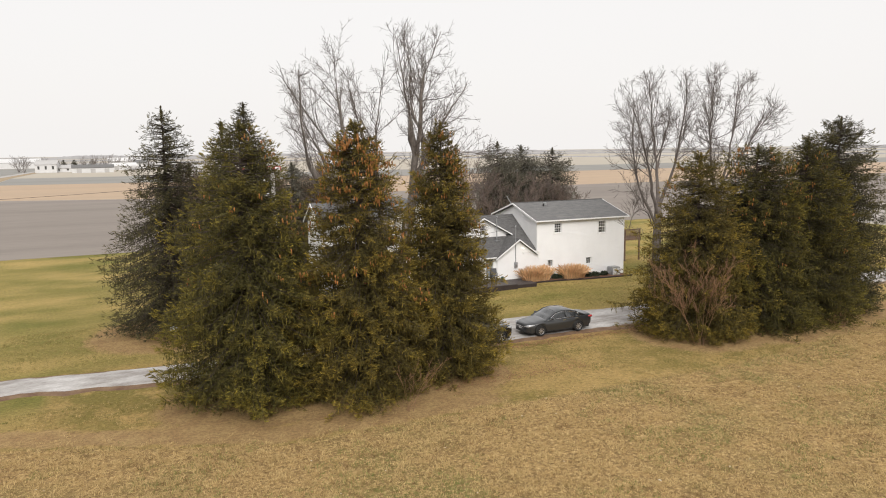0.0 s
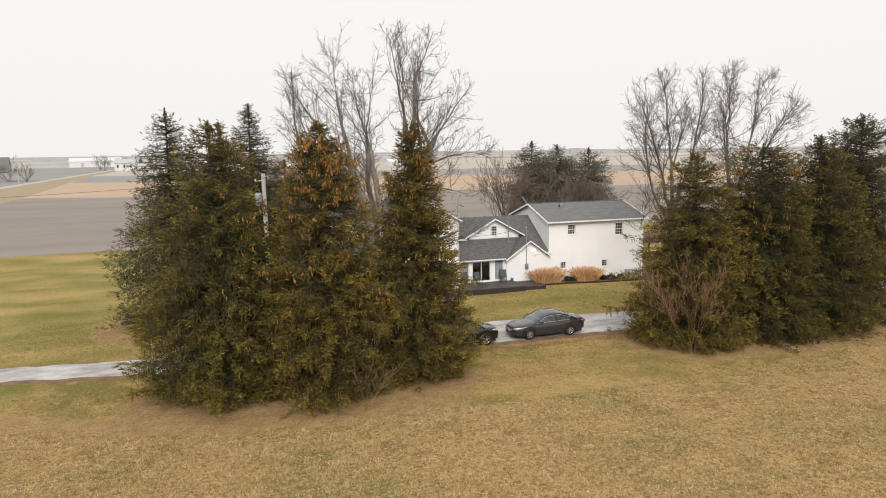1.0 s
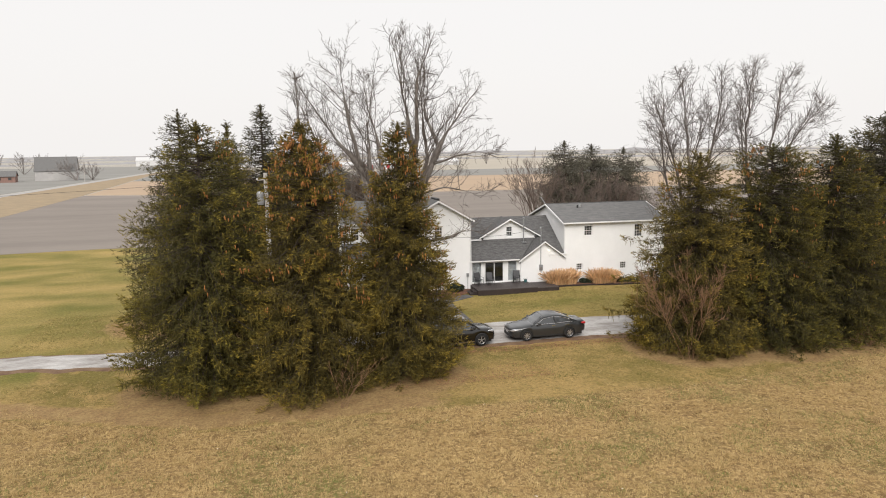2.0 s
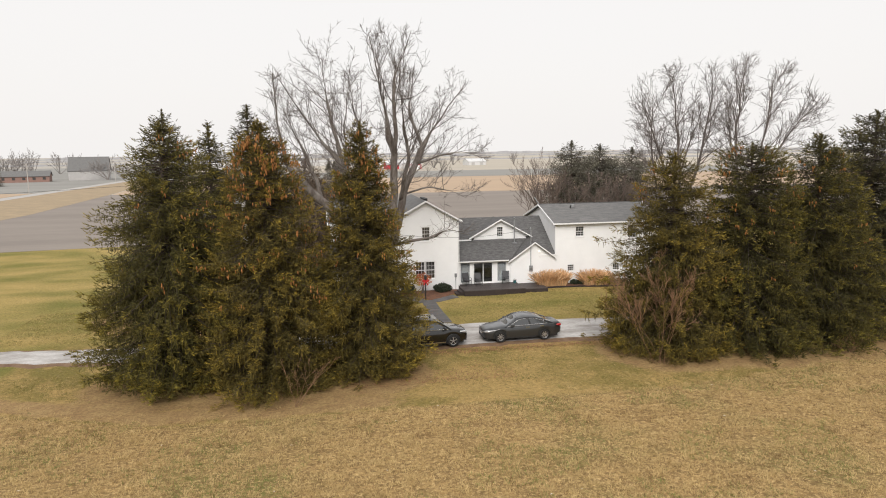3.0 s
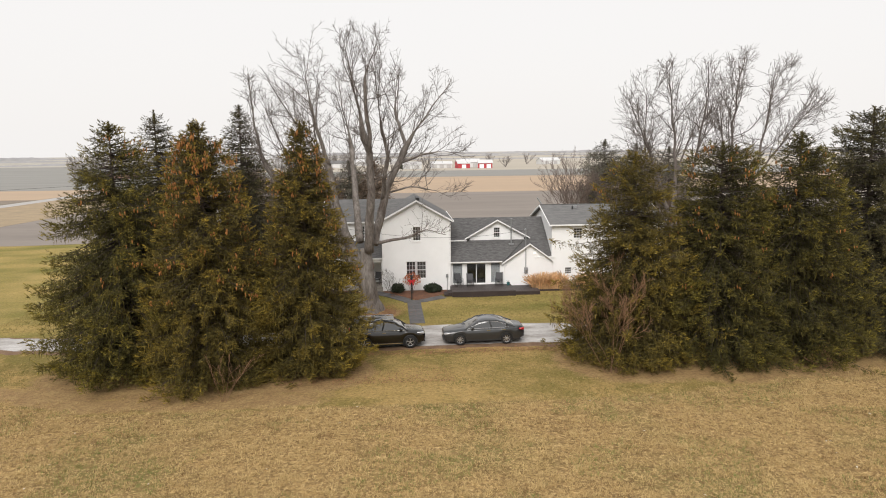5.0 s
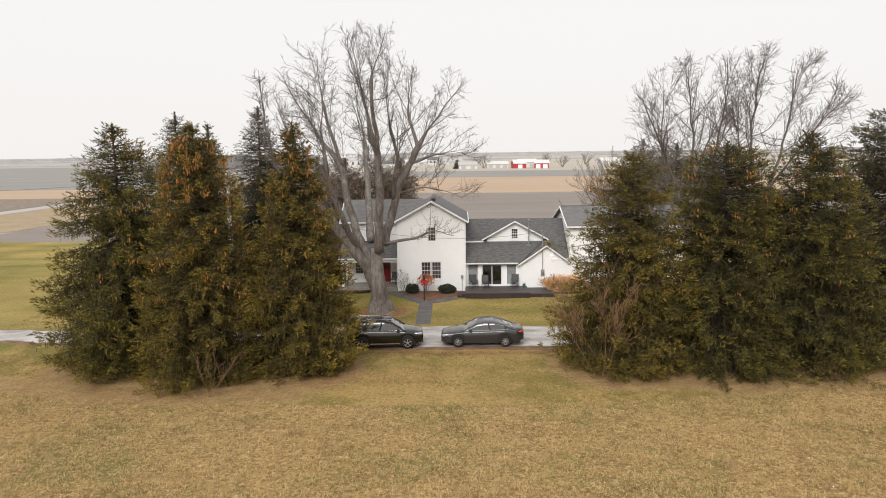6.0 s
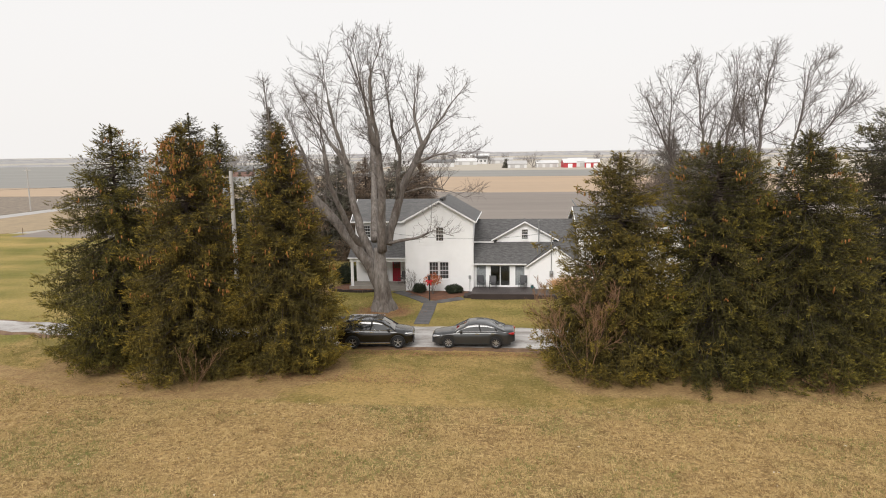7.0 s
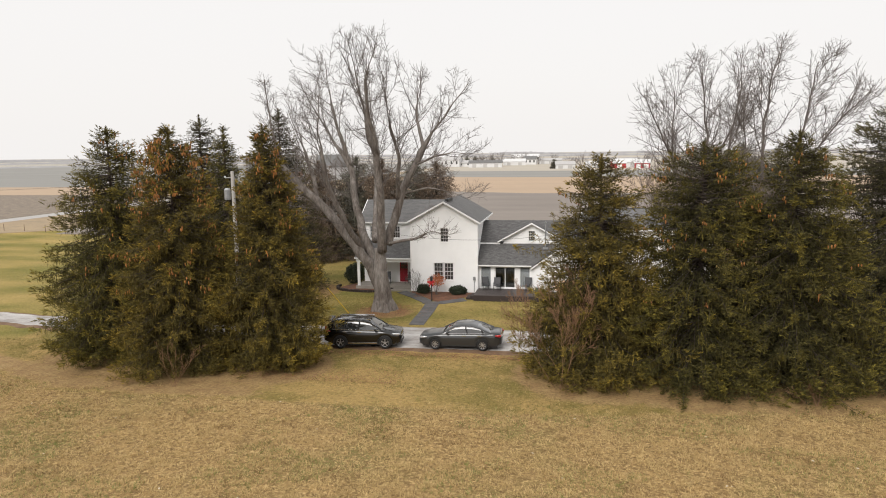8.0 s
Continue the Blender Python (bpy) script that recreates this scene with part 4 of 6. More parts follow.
def spruce(x, y, tall, profile, seed, needles, twigs=20000, cones=0, label="", name="spruce_tree", size=1.0, per=8, dense=60, ragged=1.0):
    """Trunk, boughs that droop and turn up at the tip, flat side sprays along them and curtains of hanging twigs."""
    rng = np.random.default_rng(seed)
    n = int(tall * dense)
    zf = rng.random(n * 4)
    wide = crown_radius(profile, 1 - zf)
    zf = np.sort(zf[rng.random(n * 4) < 0.42 + 0.58 * wide / wide.max()][:n])
    low = rng.random(n) < 0.12
    zf = np.sort(np.where(low[:len(zf)], rng.random(len(zf)) * 0.07, zf))
    n = len(zf)
    az = rng.random(n) * 2 * np.pi
    lump = np.array([noise.noise((math.cos(a) * 2.0 + seed, math.sin(a) * 2.0, z * tall * 0.30)) + 0.8 * noise.noise((math.cos(a) * 5 + seed, math.sin(a) * 5, z * tall * 0.55)) for a, z in zip(az, zf)])
    length = crown_radius(profile, 1 - zf) * (0.92 + 0.30 * ragged * lump + 0.07 * rng.standard_normal(n))
    length = np.maximum(0.18, length * np.where(rng.random(n) < 0.06, 1.2, 1.0))
    rise = 0.9 * np.clip(zf - 0.35, 0, 1) ** 1.3 - 0.22 + 0.10 * rng.standard_normal(n)
    droop = 0.42 * np.clip(1.15 - zf, 0.2, 1)
    turn_up = 0.30 * np.clip(1.2 - zf, 0.3, 1)
    z_tip = 0.15 + zf * (tall - 0.3)
    z0 = np.clip(z_tip - length * (rise - droop + turn_up), 0.25, tall - 0.1)
    wob = rng.normal(0, 0.12, n)
    bright = np.clip(0.75 + 0.9 * lump + rng.normal(0, 0.2, n), 0.25, 1.25)

    def at(b, u):
        r = length[b] * u
        a = az[b] + wob[b] * u
        z = z0[b] + length[b] * (rise[b] * u - droop[b] * u ** 2 + turn_up[b] * u ** 4)
        return np.stack([r * np.cos(a), r * np.sin(a), np.maximum(z, 0.12)], -1)

    verts, gro = [], []

    def leaf(foot, way, long, half, g0, g1):
        across = normed(np.cross(way, rng.normal(0, 1, way.shape)))
        verts.append(np.stack([foot - across * half, foot + across * half, foot + way * long], 1))
        gro.append(np.stack([g0, g0, g1], 1))

    # side sprays
    w = length ** 1.1 + 0.35
    b = rng.choice(n, twigs, p=w / w.sum())
    u = 1.02 - rng.random(twigs) ** 1.35 * 0.85
    out = np.stack([np.cos(az[b]), np.sin(az[b]), np.zeros(twigs)], -1)
    tan = np.stack([-np.sin(az[b]), np.cos(az[b]), np.zeros(twigs)], -1)
    end = np.clip((u - 0.86) / 0.12, 0, 1)[:, None]
    ang = np.radians(rng.uniform(30, 72, (twigs, 1))) * (1 - 0.6 * end) * rng.choice([-1, 1], (twigs, 1))
    tilt = rng.normal(-0.15, 0.45, (twigs, 1)) + 0.35 * end + np.clip(zf[b][:, None] - 0.8, 0, 1) * 2.2
    d = normed(out * np.cos(ang) + tan * np.sin(ang) + np.array([0, 0, 1.0]) * tilt)
    reach = size * (0.16 + 0.34 * (1 - u[:, None])) * rng.uniform(0.6, 1.35, (twigs, 1)) * np.clip(length[b][:, None] / 1.2, 0.55, 1) + 0.10 * size
    base = at(b, u) + rng.normal(0, 1, (twigs, 3)) * np.array([0.05, 0.05, 0.10]) * size
    flank = normed(np.cross(d, np.array([0, 0, 1.0]) + rng.normal(0, 0.25, (twigs, 3))))
    young = np.clip((u - 0.50) / 0.48, 0, 1) ** 1.8 * rng.uniform(0.25, 1.0, twigs) * bright[b]
    young = np.clip(young, 0, 1)
    fresh = np.clip((u[:, None] - 0.62) / 0.3, 0, 1)
    for s in range(per):
        f = (s + 0.3) / per
        side = (1 if s % 2 else -1) * (0.75 if s < per - 1 else 0.0)
        way = normed(d + flank * side + np.array([0, 0, 1.0]) * (0.75 * fresh - 0.30) + rng.normal(0, 0.25, (twigs, 3)))
        long = size * rng.uniform(0.09, 0.19, (twigs, 1)) * (1.15 - 0.35 * f)
        leaf(base + d * reach * f, way, long, size * rng.uniform(0.012, 0.022, (twigs, 1)), young * (0.15 + 0.4 * f), young * (0.45 + 0.55 * f))
    # hanging curtains under the boughs
    many = int(twigs * 0.85)
    b = rng.choice(n, many, p=w / w.sum())
    u = rng.uniform(0.22, 0.97, many)
    foot = at(b, u) + rng.normal(0, 0.07, (many, 3)) * size
    drop = size * rng.uniform(0.18, 0.62, (many, 1)) * np.clip(1.25 - zf[b][:, None], 0.3, 1) * np.clip(foot[:, 2:] / 1.0, 0.3, 1)
    pale = np.clip(rng.normal(0.22, 0.2, many), 0, 0.8) * bright[b] * np.clip(u * 1.5 - 0.3, 0.1, 1)
    for s in range(2):
        way = normed(np.array([0, 0, -1.0]) + rng.normal(0, 0.20, (many, 3)))
        leaf(foot - np.array([0, 0, 1.0]) * drop * s * 0.4, way, drop * 0.6, size * rng.uniform(0.014, 0.025, (many, 1)), pale * 0.4, pale)
    # upright leader with its ring of short shoots
    lead = 260
    h = rng.random(lead)
    foot = np.stack([np.zeros(lead), np.zeros(lead), tall - 1.1 + 1.0 * h], -1)
    a = rng.random(lead) * 6.283
    way = normed(np.stack([np.cos(a), np.sin(a), rng.uniform(0.5, 1.6, lead)], -1))
    leaf(foot, way, size * (0.12 + 0.22 * (1 - h[:, None])), size * rng.uniform(0.012, 0.022, (lead, 1)), np.full(lead, 0.1), np.full(lead, 0.4))

    verts = np.concatenate(verts).reshape(-1, 3)
    verts[:, 2] = np.maximum(verts[:, 2], 0.03)
    me = raw_mesh("crown", verts, np.arange(len(verts)), needles, 3)
    me.attributes.new("growth", "FLOAT", "POINT").data.foreach_set("value", np.concatenate(gro).astype(np.float32).ravel())
    tree = thing(name, label or "tall dark green spruce with drooping boughs down to the grass", "tree", (x, y, height(x, y)), 0)
    g = Geo()
    g.tube([(0, 0, -0.1), (0.03, 0, tall * 0.3), (0, 0.03, tall * 0.7), (0, 0, tall)], [0.24, 0.19, 0.09, 0.012], 8)
    part("trunk", g, SPRUCE_BARK, tree)
    g = Geo()
    for i in range(n):
        one = np.array([i] * 4)
        q = at(one, np.array([0.0, 0.4, 0.75, 0.96]))
        g.tube([tuple(v) for v in q], [0.028 + 0.006 * length[i], 0.02, 0.012, 0.006], 3, cap=False)
    tagged(part("bough_mass", raw_mesh("bough_mass", g.v, g.f, SPRUCE_BARK, 4), SPRUCE_BARK, tree), kind="stuff")
    part("crown", me, needles, tree, "hanging needle sprays, lighter at the tips")
    if cones:
        c = Geo()
        pick = np.where((zf > 0.35) & (length > 0.5))[0]
        odds = 0.25 + zf[pick] ** 2 * np.exp(2.0 * lump[pick])
        for j in rng.choice(pick, cones // 4, p=odds / odds.sum()):
            for _ in range(4):
                p = at(np.array([j]), np.array([rng.uniform(0.82, 1.02)]))[0] + rng.normal(0, 0.09, 3)
                h, r = rng.uniform(0.12, 0.2), rng.uniform(0.028, 0.042)
                c.tube([(p[0], p[1], p[2] - 0.03), (p[0], p[1], p[2] - 0.03 - h * 0.4), (p[0] + 0.01, p[1], p[2] - 0.03 - h)], [r * 0.6, r, r * 0.25], 5)
        tagged(part("cone_mass", c, CONE, tree, "clusters of hanging orange brown cones"), kind="stuff")
    return tree


PROFILES = [  # share of the height from the top, half-width
    [(0, 0.1), (0.04, 0.9), (0.12, 1.6), (0.2, 2.2), (0.33, 2.9), (0.5, 3.3), (0.7, 3.9), (0.86, 3.9), (1, 3.3)],
    [(0, 0.1), (0.05, 0.9), (0.12, 1.4), (0.25, 1.9), (0.45, 2.5), (0.65, 3.1), (0.84, 3.5), (1, 3.0)],
    [(0, 0.1), (0.05, 0.65), (0.2, 1.2), (0.4, 1.8), (0.6, 2.35), (0.78, 2.85), (0.9, 2.85), (1, 2.3)],
    [(0, 0.1), (0.1, 0.8), (0.4, 1.8), (0.8, 2.9), (1, 2.5)],
    [(0, 0.1), (0.05, 0.8), (0.13, 1.4), (0.27, 2.2), (0.5, 3.3), (0.7, 4.3), (0.9, 4.3), (1, 3.6)],
    [(0, 0.1), (0.05, 0.7), (0.2, 1.6), (0.5, 2.8), (0.8, 3.9), (1, 3.4)],
    [(0, 0.3), (0.05, 1.15), (0.15, 1.85), (0.4, 2.6), (0.6, 3.1), (0.78, 3.6), (0.92, 3.75), (1, 3.6)],
    [(0, 0.6), (0.04, 1.5), (0.1, 2.1), (0.3, 2.6), (0.6, 3.3), (0.82, 4.0), (1, 4.0)],
    [(0, 0.1), (0.05, 0.8), (0.15, 1.7), (0.3, 2.4), (0.6, 3.4), (0.82, 3.9), (1, 3.3)],
    [(0, 0.4), (0.05, 1.5), (0.2, 2.6), (0.5, 3.3), (0.82, 3.9), (1, 3.4)]]
MATS = [NEEDLE, NEEDLE_WARM, NEEDLE_WARM, NEEDLE, NEEDLE_DARK, NEEDLE_DARK, NEEDLE_WARM, NEEDLE_DEEP, NEEDLE_DEEP, NEEDLE_DARK]
CONES = [140, 900, 320, 0, 0, 0, 60, 220, 120, 0]
LABELS = {1: "olive green spruce hung with many orange cones", 2: "slender olive spruce at the end of the tree row", 6: "olive yellow spruce beside the gravel drive", 4: "dark blue green spruce across the drive", 5: "dark blue green spruce near the farmhouse", 9: "tall dark spruce at the end of the row"}
for i, (sx, sy, sh, sr) in enumerate(SPRUCES):
    spruce(sx, sy, sh, PROFILES[i], 11 + i, MATS[i], 21000 if i not in (3, 4, 5) else 11000, CONES[i], LABELS.get(i, ""))
for i, (sx, sy, sh, sr) in enumerate(((46.7, 86.3, 12.7, 4.3), (51.6, 88.2, 12.2, 4.2), (54.8, 84.8, 11.7, 4.6))):
    spruce(sx, sy, sh, cone_profile(sr, 0.62), 41 + i, NEEDLE_HAZY, 7500, 0, "dark pine standing behind the farmhouse roof", "pine_tree", 1.7, 4, 46)
for i, (sx, sy, sh, sr) in enumerate(((4.5, 66, 10.6, 3.2), (8.0, 68, 10.9, 3.3), (11.2, 66.8, 10.7, 3.3), (14.2, 68.2, 10.4, 3.2), (16.8, 67.4, 10.3, 2.9))):
    spruce(sx, sy, sh, cone_profile(sr, 0.5), 51 + i, NEEDLE_RUST if i % 2 == 0 else NEEDLE_HAZY, 6500, 0, "dark rusty cedar in the windbreak behind the house", "cedar_tree", 1.7, 4, 40)

# ---------------------------------------------------------------- bare trees


def branch(g, p, d, length, r, depth, rng, up=0.25, kids=(5, 4, 4), thin=0.006, spread=0.75):
    """One crooked branch and, by turns, its smaller ones."""
    n = 6 if r > 0.05 else 4
    pts, rad, d = [p.copy()], [r], d.normalized()
    for i in range(n):
        d = (d + Vector(rng.normal(0, 0.13, 3)) + Vector((0, 0, up * 0.25))).normalized()
        pts.append(pts[-1] + d * (length / n))
        rad.append(max(thin, r * (1 - 0.85 * (i + 1) / n)))
    g.tube(pts, rad, 6 if r > 0.06 else 4 if r > 0.02 else 3, cap=False)
    if depth:
        count = kids[-depth] if depth <= len(kids) else kids[0]
        sprout(g, pts, rad, count, length, depth, rng, up, kids, thin, spread)


def sprout(g, pts, rad, count, length, depth, rng, up, kids, thin, spread, start=0.3, cap=1.0):
    n = len(pts) - 1
    for c in range(count):
        t = start + (1 - start) * (c + rng.uniform(0.2, 0.9)) / count
        f = min(t * n, n - 0.02)
        i = int(f)
        p = pts[i].lerp(pts[i + 1], f - i)
        r = rad[i] + (rad[i + 1] - rad[i]) * (f - i)
        d = (pts[i + 1] - pts[i]).normalized()
        a = Vector(rng.normal(0, 1, 3))
        a = (a - d * a.dot(d)).normalized()
        nd = (d * rng.uniform(0.7, 1.1) + a * rng.uniform(0.4, 1.0) * spread + Vector((0, 0, up))).normalized()
        branch(g, p, nd, length * rng.uniform(0.32, 0.55) * (1.15 - 0.5 * t), max(thin, min(r * 0.5, cap)), depth - 1, rng, up, kids, thin, spread)


def inside(p, crown):
    return any(sum(((p[i] - m[i]) / q[i]) ** 2 for i in range(3)) < 1 for m, q in crown)


def wand(g, p, d, length, r0, r1, rng, n, bend, rise):
    """A thin, slightly crooked shoot; gives back its points."""
    pts, d = [p.copy()], d.normalized()
    for i in range(n):
        d = (d + Vector(rng.normal(0, bend, 3)) + Vector((0, 0, rise))).normalized()
        pts.append(pts[-1] + d * (length / n))
    g.tube(pts, [r0 + (r1 - r0) * i / n for i in range(n + 1)], 5 if r0 > 0.03 else 3, cap=False)
    return pts


def grow_shoots(g, line, rad, rng, crown, axis, first, many):
    """Upright shoots along a limb, with side twigs and sprigs, kept within the crown's dome."""
    c = len(line) - 1
    total = sum((line[i + 1] - line[i]).length for i in range(c))
    for k in range(max(5, int(total * many))):
        t = first + (1 - first) * (k + rng.random()) / max(5, int(total * many))
        f = min(t * c, c - 0.01)
        i = int(f)
        p = line[i].lerp(line[i + 1], f - i)
        lead = (line[i + 1] - line[i]).normalized()
        out = Vector((p.x - axis[0], p.y - axis[1], 0))
        out = out.normalized() if out.length > 0.2 else Vector((0, 0, 0))
        d = lead * 0.6 + out * rng.uniform(0.1, 1.0) + Vector(rng.normal(0, 0.62, 3)) + Vector((0, 0, rng.uniform(0.1, 0.9)))
        d.normalize()
        size = rng.uniform(1.6, 4.6)
        while size > 0.7 and not inside(p + d * size, crown):
            size -= 0.35
        r = min(0.036, 0.45 * rad[i], 0.012 + 0.007 * size)
        pts = wand(g, p, d, size, max(r, 0.012), 0.009, rng, 6, 0.10, 0.07)
        for j in range(int(3 + size * 2.6)):
            u = rng.uniform(0.12, 1.0) * 5.99
            q = pts[int(u)].lerp(pts[int(u) + 1], u - int(u))
            sd = (pts[int(u) + 1] - pts[int(u)]).normalized()
            nd = sd * rng.uniform(0.6, 1.1) + Vector(rng.normal(0, 0.55, 3)) + Vector((0, 0, 0.15))
            tw = wand(g, q, nd, rng.uniform(0.35, 1.25) * (1.15 - 0.07 * u), 0.0105, 0.0075, rng, 3, 0.16, 0.05)
            for _ in range(3):
                w = rng.uniform(0.3, 1.0) * 2.99
                e = tw[int(w)].lerp(tw[int(w) + 1], w - int(w))
                v = (tw[int(w) + 1] - tw[int(w)]).normalized() + Vector(rng.normal(0, 0.6, 3))
                wand(g, e, v, rng.uniform(0.15, 0.5), 0.008, 0.006, rng, 1, 0.1, 0.0)


def limb_radius(t, r0, r1, cut):
    """Stout up to the old pollard cut, a swollen knuckle there, slender young growth beyond it."""
    if not cut:
        return r0 + (r1 - r0) * t ** 0.6
    if t < cut:
        return r0 * (1 - 0.42 * t / cut) * (1 + 0.3 * smoothstep(cut - 0.06, cut - 0.01, t))
    return r0 * 0.62 + (max(r1, 0.2 * r0) - r0 * 0.62) * smoothstep(cut, cut + 0.14, t) + (r1 - max(r1, 0.2 * r0)) * smoothstep(cut + 0.1, 1, t)


def limbs_tree(name, label, x, y, trunk, trunk_r, limbs, seed, crown, material=BARK, twig_mat=TWIG, first=0.3, many=2.0, pollard=0.0):
    """A leafless tree: gnarled trunk, main limbs along given lines, and twigs that fill a domed crown."""
    rng = np.random.default_rng(seed)
    tree = thing(name, label, "tree", (x, y, height(x, y)))
    tp, tr = [], []
    for i in range(len(trunk) - 1):
        a, b = Vector(trunk[i]), Vector(trunk[i + 1])
        for k in range(5):
            tp.append(a.lerp(b, k / 5))
            tr.append(trunk_r[i] + (trunk_r[i + 1] - trunk_r[i]) * k / 5)
    g = Geo()
    g.tube(tp + [Vector(trunk[-1])], tr + [trunk_r[-1]], 26)
    mid = Vector(trunk[0])
    for i, v in enumerate(g.v):
        q = Vector((v[0] - mid.x, v[1] - mid.y, 0))
        if q.length > 0.01:
            a = math.atan2(q.y, q.x)
            f = 0.12 * math.sin(a * 5 + seed + v[2] * 0.4) * max(0.25, 1.6 - v[2] * 0.5) + 0.05 * math.sin(a * 11 + v[2]) + 0.16 * noise.noise((v[0] * 2.5, v[1] * 2.5, v[2] * 1.2))
            g.v[i] = (v[0] + q.x * f, v[1] + q.y * f, v[2])
    part("trunk", g, material, tree, "", True)
    twigs = Geo()
    for line, r0, r1 in limbs:
        pts = [Vector(p) for p in line]
        fine = []
        for a, b in zip(pts, pts[1:]):
            m = max(1, int((b - a).length / 0.4))
            fine += [a.lerp(b, i / m) + Vector(rng.normal(0, 0.06, 3)) * (1 if i else 0.3) for i in range(m)]
        fine.append(pts[-1])
        fine = [fine[0]] + [(fine[i - 1] + fine[i] * 2 + fine[i + 1]) / 4 for i in range(1, len(fine) - 1)] + [fine[-1]]
        c = len(fine) - 1
        rad = [max(0.012, limb_radius(i / c, r0, r1, pollard)) * (1 + 0.14 * noise.noise((i * 0.9, r0 * 9, seed))) for i in range(c + 1)]
        g = Geo()
        g.tube(fine, rad, 10 if r0 > 0.15 else 7)
        part("limb", g, material, tree, "", True)
        grow_shoots(twigs, fine, rad, rng, crown, trunk[-1], first, many)
    tagged(part("twig_mass", raw_mesh("twig_mass", twigs.v, twigs.f, twig_mat, 4), twig_mat, tree), kind="stuff")
    return tree


S = 0.0228


def ml(*pts):
    """Limb line of the big maple: sideways and height steps, with depth."""
    return [((a - 420) * S, d, (890 - b) * S) for a, b, d in pts]


limbs_tree("maple_tree", "huge old leafless maple with grey bark and pollarded limbs", 17.1, 44.6,
           ml((420, 905, 0), (420, 880, 0), (418, 850, 0), (415, 800, 0), (412, 740, 0), (412, 690, 0.1)), [1.15, 0.84, 0.62, 0.55, 0.50, 0.38],
           [(ml((410, 815, 0), (378, 735, -0.2), (338, 675, -0.4), (250, 555, -1.0), (180, 490, -1.4), (125, 420, -1.8), (112, 330, -2.1), (104, 240, -2.4), (100, 165, -2.6)), 0.43, 0.03),
            (ml((235, 550, -0.9), (190, 420, -0.2), (150, 330, 0.2), (118, 250, 0.4)), 0.17, 0.03),
            (ml((410, 770, 0.1), (345, 640, 0.8), (312, 520, 1.6), (300, 435, 2.1), (235, 360, 2.8), (165, 250, 3.3), (108, 160, 3.6)), 0.36, 0.03),
            (ml((300, 435, 2.1), (280, 360, 1.7), (250, 230, 1.2), (240, 100, 1.0)), 0.16, 0.02),
            (ml((395, 670, 0.4), (378, 540, 2.2), (368, 360, 3.8), (335, 230, 4.6), (330, 140, 5.0)), 0.29, 0.02),
            (ml((422, 700, -0.1), (432, 560, -1.1), (440, 395, -2.2), (420, 330, -2.5), (398, 200, -2.8), (370, 65, -3.0)), 0.36, 0.02),
            (ml((440, 395, -2.2), (435, 300, -3.4), (430, 190, -4.0), (480, 60, -4.5)), 0.17, 0.02),
            (ml((438, 680, 0), (480, 510, 0.9), (545, 375, 1.5), (600, 290, 1.8), (690, 175, 2.0)), 0.35, 0.025),
            (ml((545, 375, 1.5), (512, 260, 2.8), (522, 150, 3.6)), 0.15, 0.02),
            (ml((470, 540, 0.7), (490, 400, -0.6), (470, 300, -1.4), (455, 150, -1.8)), 0.17, 0.02),
            (ml((360, 700, 0), (330, 600, -2.0), (300, 480, -3.3), (290, 330, -4.2), (305, 190, -4.6)), 0.24, 0.02),
            (ml((448, 672, -0.2), (500, 660, -0.9), (560, 645, -1.5), (600, 622, -1.9), (660, 640, -2.2)), 0.13, 0.02),
            (ml((480, 520, 0.9), (560, 500, 1.3), (640, 515, 1.5), (690, 540, 1.6)), 0.08, 0.015),
            (ml((520, 430, 1.3), (590, 400, 0.6), (660, 390, 0.2), (715, 405, 0)), 0.09, 0.015)],
           7, [((-0.4, 0.2, 12.8), (7.6, 6.9, 7.6)), ((5.0, 0.2, 8.6), (3.2, 3.0, 3.2)), ((-5.8, -1.6, 12.4), (2.6, 3.0, 5.2))], many=2.1, pollard=0.56)
limbs_tree("shade_tree", "tall leafless shade tree with many upright branches", 38.7, 43.4,
           [(0, 0, -0.2), (0.05, 0, 1), (0.1, 0, 4), (0.15, 0, 6.8)], [0.5, 0.38, 0.33, 0.27],
           [([(0.1, 0, 6.2), (-0.9, -0.4, 8.5), (-1.8, -0.8, 10.8), (-3.0, -1.2, 13.2), (-3.6, -1.2, 14.6)], 0.18, 0.025),
            ([(0.15, 0, 6.6), (0.5, 0.6, 9), (0.6, 1.2, 12), (0.3, 1.4, 15), (0.2, 1.5, 17)], 0.197, 0.02),
            ([(0.15, 0, 6.7), (1.2, -0.3, 9.5), (1.7, -0.5, 12.5), (2.2, -0.6, 15.3), (2.0, -0.6, 17.2)], 0.18, 0.02),
            ([(0.1, 0, 5.4), (-1.2, 0.6, 8), (-1.6, 1.1, 11), (-1.5, 1.3, 15.5)], 0.148, 0.02),
            ([(0.6, 0.8, 9.5), (1.8, 1.6, 12), (3.2, 2.2, 14.5)], 0.0984, 0.02),
            ([(0.05, 0, 4.6), (-1.0, -0.3, 6.3), (-2.0, -0.4, 6.9), (-2.8, -0.4, 6.2), (-3.0, -0.4, 5.2)], 0.0902, 0.015)],
           17, [((-0.1, 0.2, 11.8), (4.9, 4.4, 6.0)), ((-2.6, -0.3, 6.0), (1.8, 1.5, 2.2))], TWIG, TWIG, many=3.2)
